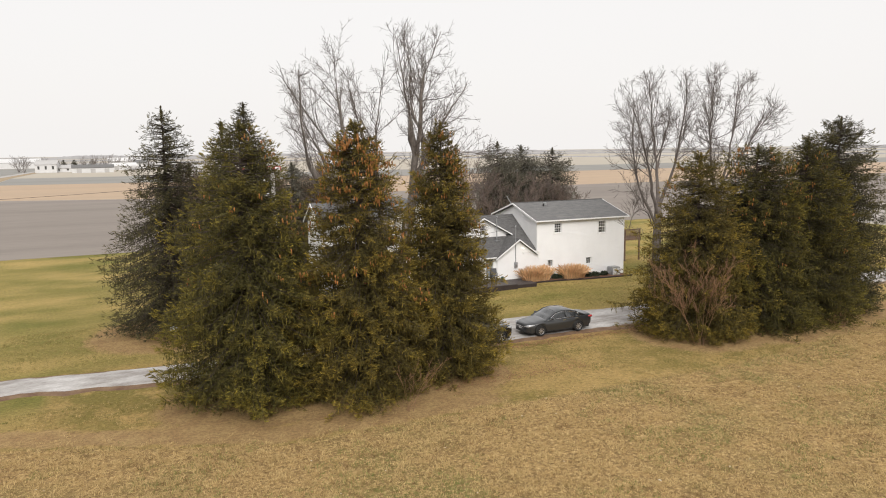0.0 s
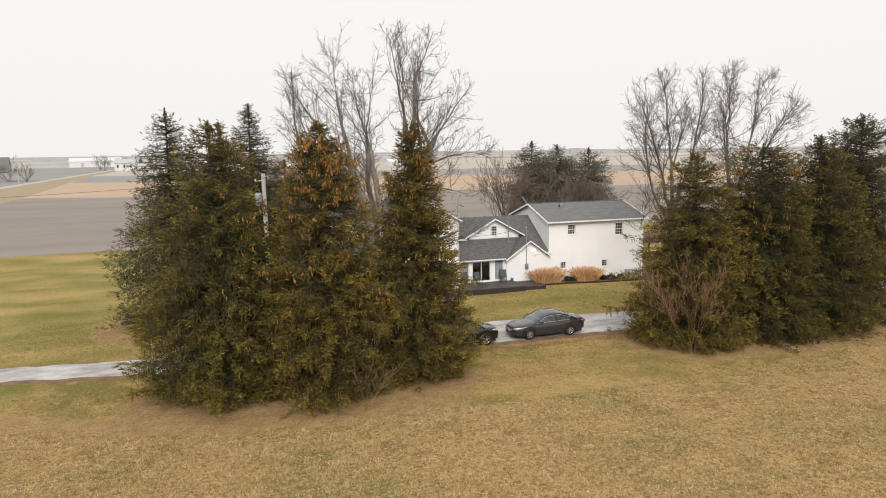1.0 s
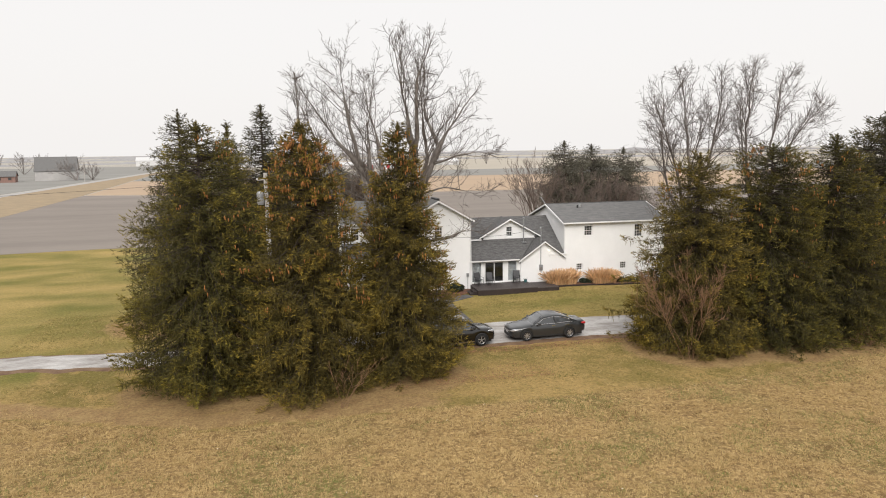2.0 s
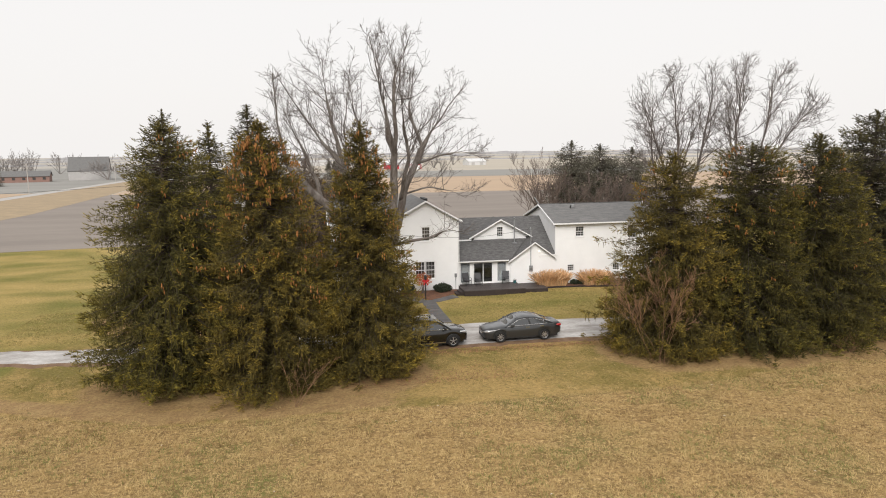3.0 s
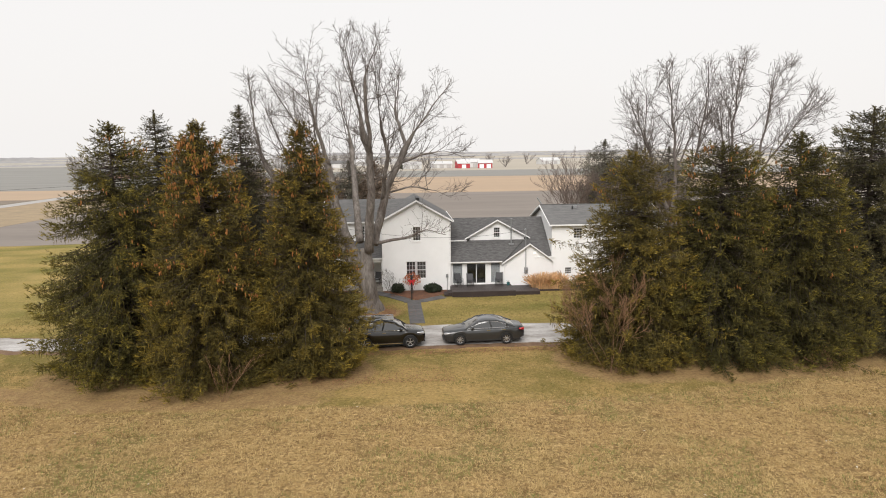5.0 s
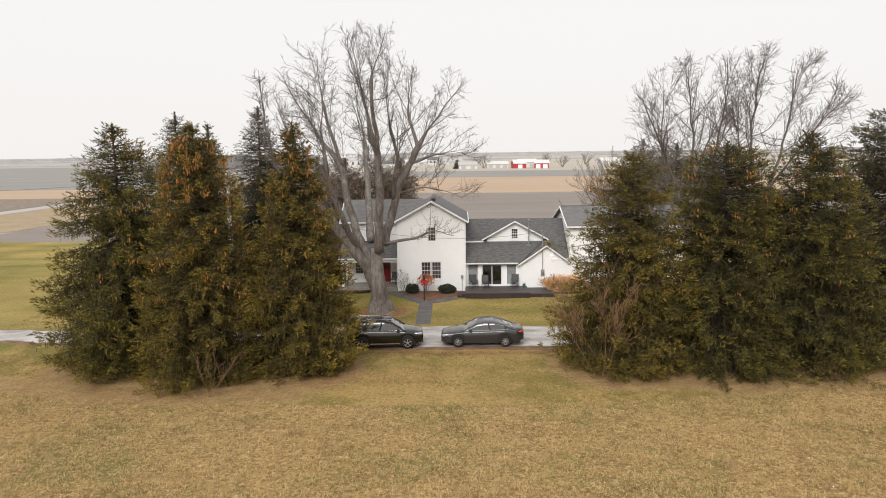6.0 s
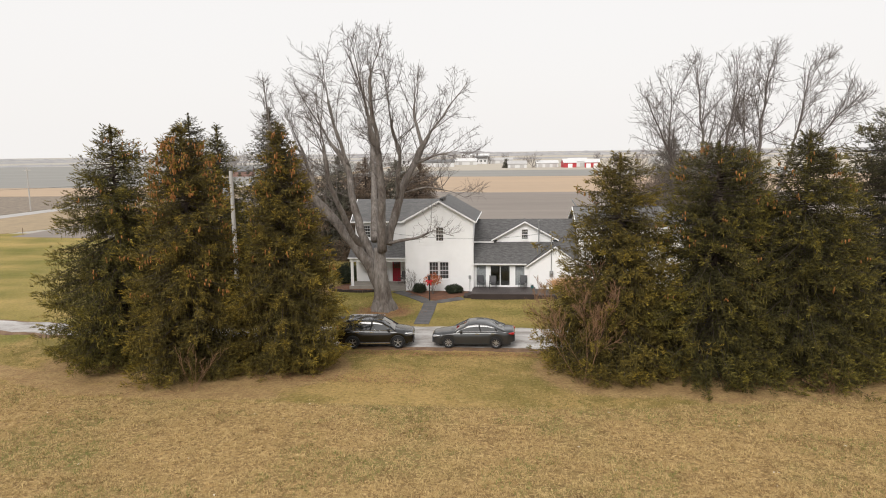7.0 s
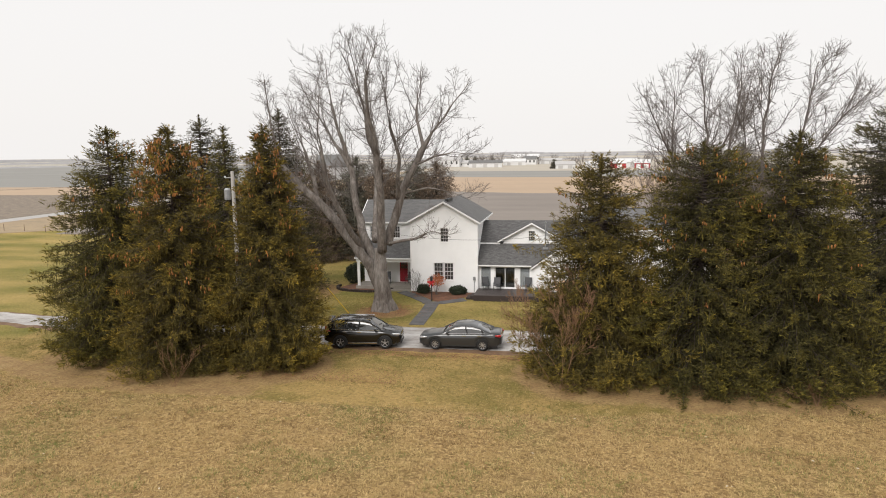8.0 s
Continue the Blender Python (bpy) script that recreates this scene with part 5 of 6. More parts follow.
limbs_tree("shade_tree", "tall leafless tree with a forked trunk", 42.4, 40.6,
           [(0, 0, -0.2), (0.05, 0, 1), (0.0, 0, 4), (0.05, 0, 7.5)], [0.42, 0.32, 0.28, 0.24],
           [([(0.05, 0, 7.2), (-0.5, 0.3, 9.5), (-0.6, 0.5, 12.5), (-0.2, 0.8, 15.5), (0.3, 1, 17.5)], 0.164, 0.02),
            ([(0.05, 0, 7.4), (0.9, 0.2, 10), (1.7, 0.4, 13), (2.3, 0.6, 16.4)], 0.164, 0.02),
            ([(0.4, 0.1, 8.6), (1.9, -0.4, 11), (3.4, -0.8, 13.2), (4.6, -1, 14.6)], 0.107, 0.02),
            ([(0, 0, 6.5), (-1.3, -0.6, 9), (-1.9, -0.9, 11.6), (-2.1, -1, 14)], 0.115, 0.02)],
           23, [((1.1, 0.0, 12.2), (4.5, 4.0, 5.7))], TWIG, TWIG, many=3.3)


def brush_tree(name, x, y, tall, seed, material, label, stems=7, lean=0.6, kids=(5, 4, 3), thin=0.01, category="tree", depth=2, r=0.07):
    rng = np.random.default_rng(seed)
    t = thing(name, label, category, (x, y, height(x, y)))
    for s in range(stems):
        g = Geo()
        d = Vector((rng.normal(0, lean), rng.normal(0, lean), 1.0))
        branch(g, Vector((rng.normal(0, 0.12), rng.normal(0, 0.12), -0.05)), d, tall * rng.uniform(0.7, 1.0), r * rng.uniform(0.7, 1.1), depth, rng, 0.15, kids, thin)
        part("stem", raw_mesh("stem", g.v, g.f, material, 4), material, t)
    return t


for i, (bx, by, bh) in enumerate(((41.5, 84.5, 9.5), (44.5, 83.0, 8.5), (47.5, 82.0, 8.5), (50.0, 83.0, 8.0), (52.5, 81.5, 7.5), (56.0, 81.5, 6.5), (43.0, 86, 10))):
    brush_tree("bare_tree", bx, by, bh, 60 + i, BRUSH, "leafless brown brushy tree behind the farmhouse", 8, 0.38, (6, 5, 4), 0.014, depth=3, r=0.1)
brush_tree("bare_shrub", 30.2, 29.25, 5.0, 81, RUST_TWIG, "rusty leafless shrub growing against a spruce", 8, 0.27, (7, 7, 5), 0.0065, "shrub", 3, 0.017)
brush_tree("sapling", 11.0, 26.9, 2.4, 82, RUST_TWIG, "thin leafless sapling in front of the spruces", 5, 0.5, (6, 5, 3), 0.006, "sapling", 2, 0.018)
brush_tree("bare_shrub", 18.55, 49.35, 1.9, 83, TWIG, "grey leafless shrub at the house corner", 8, 0.4, (5, 4, 3), 0.006, "shrub", 2, 0.02)
brush_tree("bare_shrub", 41.4, 28.6, 1.3, 84, RUST_TWIG, "low brown dead brush at the foot of the spruces", 12, 0.7, (6, 5, 3), 0.006, "shrub", 2, 0.02)
# ---------------------------------------------------------------- parked cars


def along(curve, s):
    for (a, u), (b, v) in zip(curve, curve[1:]):
        if a <= s <= b:
            t = (s - a) / (b - a)
            t = t * t * (3 - 2 * t) * 0.5 + t * 0.5
            return u + (v - u) * t
    return curve[-1][1]


def wheel(car, x, y, r, outward, spokes, rim_mat):
    w = part("wheel", Geo().lathe([(0.0, -0.10 * outward), (r * 0.62, -0.10 * outward), (r * 0.62, 0.08 * outward)], 20, "y", (x, y, r)), PLASTIC, car)
    part("tyre", Geo().lathe([(r * 0.64, -0.11), (r * 0.92, -0.115), (r, -0.08), (r, 0.08), (r * 0.92, 0.115), (r * 0.64, 0.11), (r * 0.64, -0.11)], 28, "y", (x, y, r)), RUBBER, w, "", True)
    g = Geo()
    yo = y + 0.09 * outward
    g.lathe([(r * 0.60, 0.0), (r * 0.66, 0.02 * outward), (r * 0.66, -0.02 * outward), (r * 0.60, 0.0)], 28, "y", (x, yo, r))
    g.lathe([(0.0, 0.015 * outward), (r * 0.16, 0.01 * outward), (r * 0.16, -0.03)], 14, "y", (x, yo, r))
    for k in range(spokes):
        a = 2 * math.pi * k / spokes + 0.3
        c, s = math.cos(a), math.sin(a)
        q = []
        for rr, ww in ((r * 0.12, 0.018), (r * 0.62, 0.025)):
            for sg in (-1, 1):
                q.append((x + c * rr - s * ww * sg, yo, r + s * rr + c * ww * sg))
        g.poly(q[0], q[1], q[3], q[2])
        g.poly(*[(p[0], p[1] - 0.03 * outward, p[2]) for p in (q[0], q[1], q[3], q[2])])
    part("rim", g, rim_mat, w)


def car(name, label, at, turn, spec, paint, rim_mat, spokes):
    """A car that points along +x: lofted body and cabin, with its lamps, wheels and trim as parts."""
    L, W, wheels, r = spec["length"], spec["width"] / 2, spec["axles"], spec["wheel"]
    t = thing(name, label, "car", at, turn, "cars on the gravel drive")
    xs = np.linspace(0, L, 61)
    g, rows = Geo(), []
    for s in xs:
        top, half = along(spec["belt"], s), W * along(spec["plan"], s)
        low = along(spec["sill"], s)
        for ax in wheels:
            if abs(s - ax) < r + 0.06:
                low = max(low, r + math.sqrt(max(0, (r + 0.06) ** 2 - (s - ax) ** 2)))
        low = min(low, top - 0.12)
        h = top - low
        crown = 0.045
        sec = [(0, top + crown), (0.5 * half, top + crown * 0.85), (0.80 * half, top + crown * 0.35), (0.925 * half, top - 0.03), (0.975 * half, top - 0.12 * min(1, h / 0.4)), (half, low + 0.55 * h), (0.985 * half, low + 0.25 * h), (0.955 * half, low)]
        pts = [(L / 2 - s, -y, z) for y, z in sec[::-1]] + [(L / 2 - s, y, z) for y, z in sec[1:]]
        k = len(g.v)
        g.v += pts
        rows.append((k, len(pts)))
    for (a, n), (b, _) in zip(rows, rows[1:]):
        g.f += [(a + i, a + i + 1, b + i + 1, b + i) for i in range(n - 1)]
    for k, n in (rows[0], rows[-1]):
        g.f.append(tuple(range(k, k + n)))
    part("body", g, paint, t, "", True)
    part("underbody", Geo().box(-L / 2 + 0.25, L / 2 - 0.25, -W * 0.86, W * 0.86, 0.2, 0.62), PLASTIC, t)
    # cabin
    c0, c1 = spec["cabin"][0][0], spec["cabin"][-1][0]
    cs = np.linspace(c0, c1, 33)
    g, rows, edge, foot, mid = Geo(), [], [], [], []
    for s in cs:
        z, b = along(spec["cabin"], s), along(spec["belt"], s)
        half = W * along(spec["plan"], s)
        lift = min(1, max(0, (z - b) / spec["tall"]))
        lo, hi = half * 0.93, half * (0.93 - 0.20 * lift)
        sec = [(lo, b - 0.04), (hi + (lo - hi) * 0.35, b + (z - b) * 0.6), (hi, z - 0.02), (hi * 0.82, z + 0.03 * lift), (hi * 0.4, z + 0.055 * lift), (0, z + 0.06 * lift)]
        pts = [(L / 2 - s, -y, q) for y, q in sec] + [(L / 2 - s, y, q) for y, q in sec[-2::-1]]
        k = len(g.v)
        g.v += pts
        rows.append(k)
        edge.append((L / 2 - s, hi, z - 0.015))
        foot.append((L / 2 - s, lo, b + 0.0))
        mid.append(sec)
    for a, b in zip(rows, rows[1:]):
        g.f += [(a + i, a + i + 1, b + i + 1, b + i) for i in range(10)]
    part("cabin_glass", g, CAR_GLASS, t, "dark tinted car windows", True)
    r0, r1 = spec["roof"]
    g, prev = Geo(), None
    for s, sec in zip(cs, mid):
        if not r0 <= s <= r1:
            continue
        pts = [(L / 2 - s, -y * 1.01, q + 0.012) for y, q in sec[2:]] + [(L / 2 - s, y * 1.01, q + 0.012) for y, q in sec[-2:1:-1]]
        k = len(g.v)
        g.v += pts
        if prev is not None:
            g.f += [(prev + i, prev + i + 1, k + i + 1, k + i) for i in range(len(pts) - 1)]
        prev = k
    part("roof", g, paint, t, "", True)
    for sg in (-1, 1):
        side = [(x, y * sg * 1.005, z) for x, y, z in edge]
        part("pillar", Geo().tube(side, 0.042, 6), paint, t)
        part("chrome_strip", Geo().tube([(x, (y + 0.035) * sg, z - 0.06) for (x, y, z), s in zip(edge, cs) if spec["glass"][0] <= s <= spec["glass"][1]], 0.013, 5), CHROME, t)
        part("chrome_strip", Geo().tube([(x, (y + 0.025) * sg, z + 0.015) for (x, y, z), s in zip(foot, cs) if spec["glass"][0] - 0.25 <= s <= spec["glass"][1] + 0.1], 0.012, 5), CHROME, t)
        for ps in spec["posts"]:
            i = int(np.argmin(abs(cs - ps)))
            j = min(len(cs) - 1, i + 1)
            a, b = foot[j], edge[i]
            m = mid[i][1]
            part("pillar", Geo().tube([(a[0], a[1] * sg, a[2]), (b[0], (m[0] + 0.01) * sg, m[1]), (b[0], b[1] * sg, b[2])], 0.045, 5), PLASTIC if ps != spec["posts"][-1] else paint, t)
        for hx in spec["handles"]:
            z = along(spec["belt"], L / 2 - hx) - 0.13
            part("door_handle", Geo().box(hx - 0.11, hx + 0.11, sg * (W * 0.985) - 0.015, sg * (W * 0.985) + 0.02, z, z + 0.035), CHROME, t)
        mx = L / 2 - spec["mirror"]
        mz = along(spec["belt"], spec["mirror"]) + 0.03
        g = Geo()
        g.tube([(mx, sg * W * 0.93, mz), (mx, sg * (W + 0.08), mz + 0.05)], 0.03, 5)
        g.lathe([(0.0, -0.11), (0.075, -0.09), (0.09, 0.0), (0.075, 0.09), (0.0, 0.11)], 10, "y", (mx, sg * (W + 0.11), mz + 0.07))
        part("mirror", g, paint, t)
        zb = spec["sill"][2][1]
        part("sill_strip", Geo().box(L / 2 - wheels[1] + r + 0.1, L / 2 - wheels[0] - r - 0.1, sg * W * 0.965 - 0.02, sg * W * 0.965 + 0.025, zb + 0.03, zb + 0.075), CHROME if spec["suv"] else PLASTIC, t)
        fz = along(spec["belt"], 0.15)
        hl = Geo()
        hl.tube([(L / 2 - 0.03, sg * W * 0.52, fz - 0.13), (L / 2 - 0.14, sg * W * 0.80, fz - 0.085), (L / 2 - 0.50, sg * W * 0.955, fz - 0.02)], [0.055, 0.085, 0.03], 7)
        part("headlamp", hl, HEADLAMP, t, "clear headlamp", True)
        rz = along(spec["belt"], L - 0.12)
        tl = Geo()
        if spec["suv"]:
            tl.tube([(-L / 2 + 0.17, sg * W * 0.86, rz - 0.02), (-L / 2 + 0.13, sg * W * 0.9, rz + 0.25)], [0.07, 0.06], 6)
            tl.tube([(-L / 2 + 0.42, sg * W * 0.95, rz - 0.08), (-L / 2 + 0.10, sg * W * 0.88, rz - 0.06), (-L / 2 + 0.04, sg * W * 0.6, rz - 0.07)], [0.03, 0.07, 0.045], 6)
        else:
            tl.tube([(-L / 2 + 0.36, sg * W * 0.955, rz - 0.10), (-L / 2 + 0.12, sg * W * 0.9, rz - 0.13), (-L / 2 + 0.02, sg * W * 0.55, rz - 0.13)], [0.035, 0.09, 0.06], 7)
        part("tail_lamp", tl, TAIL_LAMP, t, "red tail lamp", True)
        for ax in wheels:
            x = L / 2 - ax
            wheel(t, x, sg * (W - 0.115), r, sg, spokes, rim_mat)
            arch = [(x + (r + 0.055) * math.cos(a), sg * (W * 0.985), r + (r + 0.055) * math.sin(a)) for a in np.linspace(-0.25, math.pi + 0.25, 15)]
            part("wheel_arch", Geo().tube(arch, 0.032, 5), PLASTIC if spec["suv"] else paint, t)
    nz = along(spec["belt"], 0.0)
    part("grille", Geo().box(L / 2 - 0.02, L / 2 + 0.015, -W * 0.45, W * 0.45, nz - 0.22, nz - 0.05), PLASTIC, t)
    part("grille_bar", Geo().box(L / 2 - 0.01, L / 2 + 0.03, -W * 0.5, W * 0.5, nz - 0.09, nz - 0.055).box(L / 2 - 0.01, L / 2 + 0.03, -W * 0.4, W * 0.4, nz - 0.17, nz - 0.15), CHROME, t)
    part("intake", Geo().box(L / 2 - 0.06, L / 2 + 0.01, -W * 0.6, W * 0.6, 0.26, 0.40), PLASTIC, t)
    part("plate", Geo().box(L / 2, L / 2 + 0.022, -0.15, 0.15, 0.44, 0.52), BARN_WHITE, t, "plain pale number plate")
    part("plate", Geo().box(-L / 2 - 0.02, -L / 2, -0.15, 0.15, 0.72, 0.82), BARN_WHITE, t, "plain pale number plate")
    if spec["suv"]:
        for sg in (-1, 1):
            part("roof_rail", Geo().tube([(0.55, sg * 0.60, 1.64), (0.45, sg * 0.61, 1.70), (-1.45, sg * 0.60, 1.70), (-1.6, sg * 0.59, 1.62)], 0.022, 5), CHROME, t)
        part("sunroof", Geo().box(-0.25, 0.5, -0.40, 0.40, 1.678, 1.69), CAR_GLASS, t)
        part("spoiler", Geo().box(-L / 2 + 0.05, -L / 2 + 0.42, -0.58, 0.58, 1.58, 1.63), paint, t)
    return t


SEDAN = dict(length=4.86, width=1.85, axles=(0.98, 3.755), wheel=0.325, suv=False, tall=0.52,
             belt=[(0, 0.66), (0.12, 0.75), (0.6, 0.84), (1.35, 0.94), (2.4, 0.965), (3.9, 1.0), (4.45, 1.03), (4.74, 1.01), (4.86, 0.86)],
             plan=[(0, 0.66), (0.14, 0.82), (0.5, 0.945), (1.0, 0.985), (2.4, 1.0), (3.7, 0.985), (4.4, 0.93), (4.75, 0.83), (4.86, 0.72)],
             sill=[(0, 0.30), (0.4, 0.22), (2.4, 0.21), (4.3, 0.25), (4.86, 0.40)],
             cabin=[(1.28, 0.93), (1.7, 1.14), (2.15, 1.375), (2.6, 1.435), (3.1, 1.42), (3.55, 1.32), (4.0, 1.13), (4.28, 1.03)],
             roof=(2.1, 3.5), glass=(1.65, 3.85), posts=(2.75, 3.72), handles=(-0.25, -1.15), mirror=1.72)
SUV = dict(length=4.59, width=1.855, axles=(0.92, 3.58), wheel=0.36, suv=True, tall=0.60,
           belt=[(0, 0.80), (0.10, 0.92), (0.5, 1.0), (1.15, 1.07), (2.3, 1.09), (3.6, 1.12), (4.3, 1.14), (4.52, 1.10), (4.59, 0.95)],
           plan=[(0, 0.70), (0.14, 0.85), (0.5, 0.955), (1.0, 0.99), (2.3, 1.0), (3.7, 0.985), (4.3, 0.94), (4.55, 0.87), (4.59, 0.8)],
           sill=[(0, 0.36), (0.4, 0.28), (2.3, 0.27), (4.1, 0.32), (4.59, 0.46)],
           cabin=[(1.02, 1.05), (1.45, 1.33), (1.85, 1.56), (2.3, 1.645), (3.0, 1.66), (3.7, 1.62), (4.15, 1.54), (4.35, 1.36), (4.50, 1.12)],
           roof=(1.82, 4.2), glass=(1.4, 4.15), posts=(2.45, 3.35, 4.0), handles=(-0.15, -1.02), mirror=1.45)
car("sedan", "dark grey four-door sedan parked on the gravel", (24.27, 35.92, 0.02), 180.5, SEDAN, PAINT_GREY, ALLOY, 8)
car("suv", "black compact sport utility with chrome roof rails", (18.42, 35.5, 0.02), 5.5, SUV, PAINT_BLACK, ALLOY, 5)
# ---------------------------------------------------------------- garden and fittings


def leafy(x, y, radius, tall, seed, material, count, label, name="shrub", size=0.07, stem=0.0):
    """A shrub of many small leaves on twigs, uneven in outline."""
    rng = np.random.default_rng(seed)
    d = rng.normal(0, 1, (count, 3))
    d /= np.linalg.norm(d, axis=1, keepdims=True)
    lump = np.array([1 + 0.28 * noise.noise((v[0] * 2 + seed, v[1] * 2, v[2] * 2)) for v in d])[:, None]
    rr = rng.random((count, 1)) ** 0.35
    c = d * rr * lump * np.array([radius, radius, tall / 2]) + np.array([0, 0, stem + tall / 2])
    a = rng.normal(0, 1, (count, 3))
    a /= np.linalg.norm(a, axis=1, keepdims=True)
    b = np.cross(a, rng.normal(0, 1, (count, 3)))
    b /= np.linalg.norm(b, axis=1, keepdims=True)
    s = rng.uniform(0.6, 1.2, (count, 1)) * size
    v = np.stack([c - a * s, c + b * s * 0.5, c + a * s, c - b * s * 0.5], 1).reshape(-1, 3)
    v[:, 2] = np.maximum(v[:, 2], 0.02)
    t = thing(name, label, "shrub", (x, y, height(x, y)))
    part("foliage", raw_mesh("foliage", v, np.arange(4 * count), material, 4), material, t)
    g = Geo()
    for i in range(9):
        j = int(rng.integers(count))
        g.tube([(0, 0, -0.05), tuple(c[j] * np.array([0.4, 0.4, 0.55])), tuple(c[j])], [0.025, 0.014, 0.006], 4)
    part("stems", g, TWIG, t)
    return t


leafy(21.9, 49.35, 0.72, 0.75, 1, SHRUB, 2600, "rounded dark evergreen shrub in the mulch bed")
leafy(19.15, 49.3, 0.55, 0.8, 2, SHRUB, 2000, "dark evergreen shrub beside the bare bush")
leafy(12.3, 53.2, 1.05, 1.75, 3, SHRUB, 5000, "large rounded dark evergreen by the porch")
leafy(20.25, 48.9, 0.72, 0.95, 4, MAPLE_LEAF, 900, "small ornamental maple with rust orange leaves", "ornamental_maple", 0.06, 0.75)
for i, (bx, by, br) in enumerate(((33.1, 49.65, 0.35), (33.7, 49.7, 0.4), (36.6, 49.75, 0.4), (37.4, 49.7, 0.45), (38.4, 49.75, 0.35))):
    leafy(bx, by, br, 0.5, 10 + i, SHRUB, 700, "low dark shrub along the house wing")


def reed_clump(x, y, radius, tall, seed):
    """Ornamental grass: arching straw blades from one crown, with feathery tops."""
    rng = np.random.default_rng(seed)
    g = Geo()
    for i in range(900):
        a, q = rng.random() * 2 * math.pi, rng.random() ** 0.5
        r0, h = radius * 0.75 * q, tall * rng.uniform(0.6, 1.05) * (1 - 0.25 * q * q)
        lean = rng.uniform(0.1, 0.75) * q + rng.normal(0, 0.12)
        p = Vector((r0 * math.cos(a) * 1.25, r0 * math.sin(a) * 0.7, 0))
        o = Vector((math.cos(a), math.sin(a), 0)) * lean * radius
        s = Vector((-math.sin(a), math.cos(a), 0)).lerp(Vector(rng.normal(0, 1, 3)), 0.5).normalized() * rng.uniform(0.012, 0.024)
        m, e = p + o * 0.35 + Vector((0, 0, h * 0.6)), p + o + Vector((0, 0, h))
        g.poly(p - s * 0.6, p + s * 0.6, m + s, m - s)
        g.poly(m - s, m + s, e + s * 0.9 + o * 0.1, e - s * 0.4 + o * 0.2)
    t = thing("ornamental_grass", "clump of tall straw-coloured ornamental grass", "ornamental grass", (x, y, height(x, y)), 0, "ornamental grasses along the wing")
    part("blades", raw_mesh("blades", g.v, g.f, REED, 4), REED, t)


reed_clump(30.75, 49.45, 0.95, 1.4, 1)
reed_clump(31.7, 49.5, 0.75, 1.4, 5)
reed_clump(34.75, 49.55, 1.0, 1.4, 2)
reed_clump(35.4, 49.6, 0.7, 1.25, 3)

lamp = thing("lamp_post", "black garden lamp post tied with a red bow", "lamp post", (20.2, 47.3, height(20.2, 47.3)))
part("post", Geo().tube([(0, 0, -0.05), (0, 0, 1.55)], 0.045, 8), BLACK, lamp)
part("lantern", Geo().box(-0.09, 0.09, -0.09, 0.09, 1.6, 1.85).lathe([(0.15, 1.85), (0.06, 1.95), (0, 1.97)], 6).lathe([(0.03, 1.5), (0.1, 1.58), (0.1, 1.6), (0, 1.6)], 6), BLACK, lamp)
bow = Geo()
for sg in (-1, 1):
    bow.tube([(0, -0.12, 1.5), (0.12 * sg, -0.16, 1.60), (0.24 * sg, -0.14, 1.54), (0.14 * sg, -0.14, 1.46), (0, -0.12, 1.5)], [0.03, 0.06, 0.07, 0.05, 0.03], 6)
    bow.tube([(0, -0.12, 1.5), (0.08 * sg, -0.15, 1.36), (0.15 * sg, -0.14, 1.18)], [0.03, 0.05, 0.035], 5)
bow.tube([(0, -0.16, 1.45), (0, -0.17, 1.55)], 0.055, 8)
part("bow", bow, RED_BOW, lamp, "red ribbon bow")


def chair(x, y, z, turn, label):
    t = thing("patio_chair", label, "chair", (x, y, z), turn, "outdoor chairs")
    part("seat", Geo().box(-0.25, 0.25, -0.25, 0.22, 0.40, 0.43), CHAIR, t)
    part("backrest", Geo().slab([(-0.24, 0.2, 0.45), (0.24, 0.2, 0.45), (0.24, 0.34, 0.98), (-0.24, 0.34, 0.98)], 0.03), CHAIR, t)
    for sx in (-0.26, 0.26):
        part("leg", Geo().tube([(sx, -0.26, 0), (sx, -0.24, 0.62), (sx, 0.22, 0.64)], 0.018, 5), BLACK, t)
        part("leg", Geo().tube([(sx, 0.28, 0), (sx, 0.2, 0.42), (sx, 0.36, 1.0)], 0.018, 5), BLACK, t)
    return t


chair(24.95, 49.75, 0.62, 0, "grey sling chair on the dark deck")
chair(24.05, 49.95, 0.62, 20, "dark metal chair at the corner of the deck")
chair(27.3, 50.0, 0.62, -15, "dark metal chair beside the patio window")
chair(15.6, 51.5, 0.62, 10, "dark metal chair on the front porch")
chair(17.45, 51.6, 0.62, -20, "dark chair beside the red front door")
planter = thing("planter", "small teal pot with a spiky plant", "planter", (28.05, 49.9, 0.62))
part("pot", Geo().lathe([(0, 0), (0.1, 0), (0.14, 0.22), (0.12, 0.22), (0.1, 0.18), (0, 0.18)], 12), mat("teal glaze", (0.05, 0.16, 0.17), rough=0.3), planter)
g = Geo()
for i in range(14):
    a = i * 2.4
    g.poly((0.02 * math.cos(a), 0.02 * math.sin(a), 0.18), (0.05 * math.cos(a + 0.5), 0.05 * math.sin(a + 0.5), 0.2), (0.2 * math.cos(a), 0.2 * math.sin(a), 0.38))
part("leaves", g, SHRUB, planter)

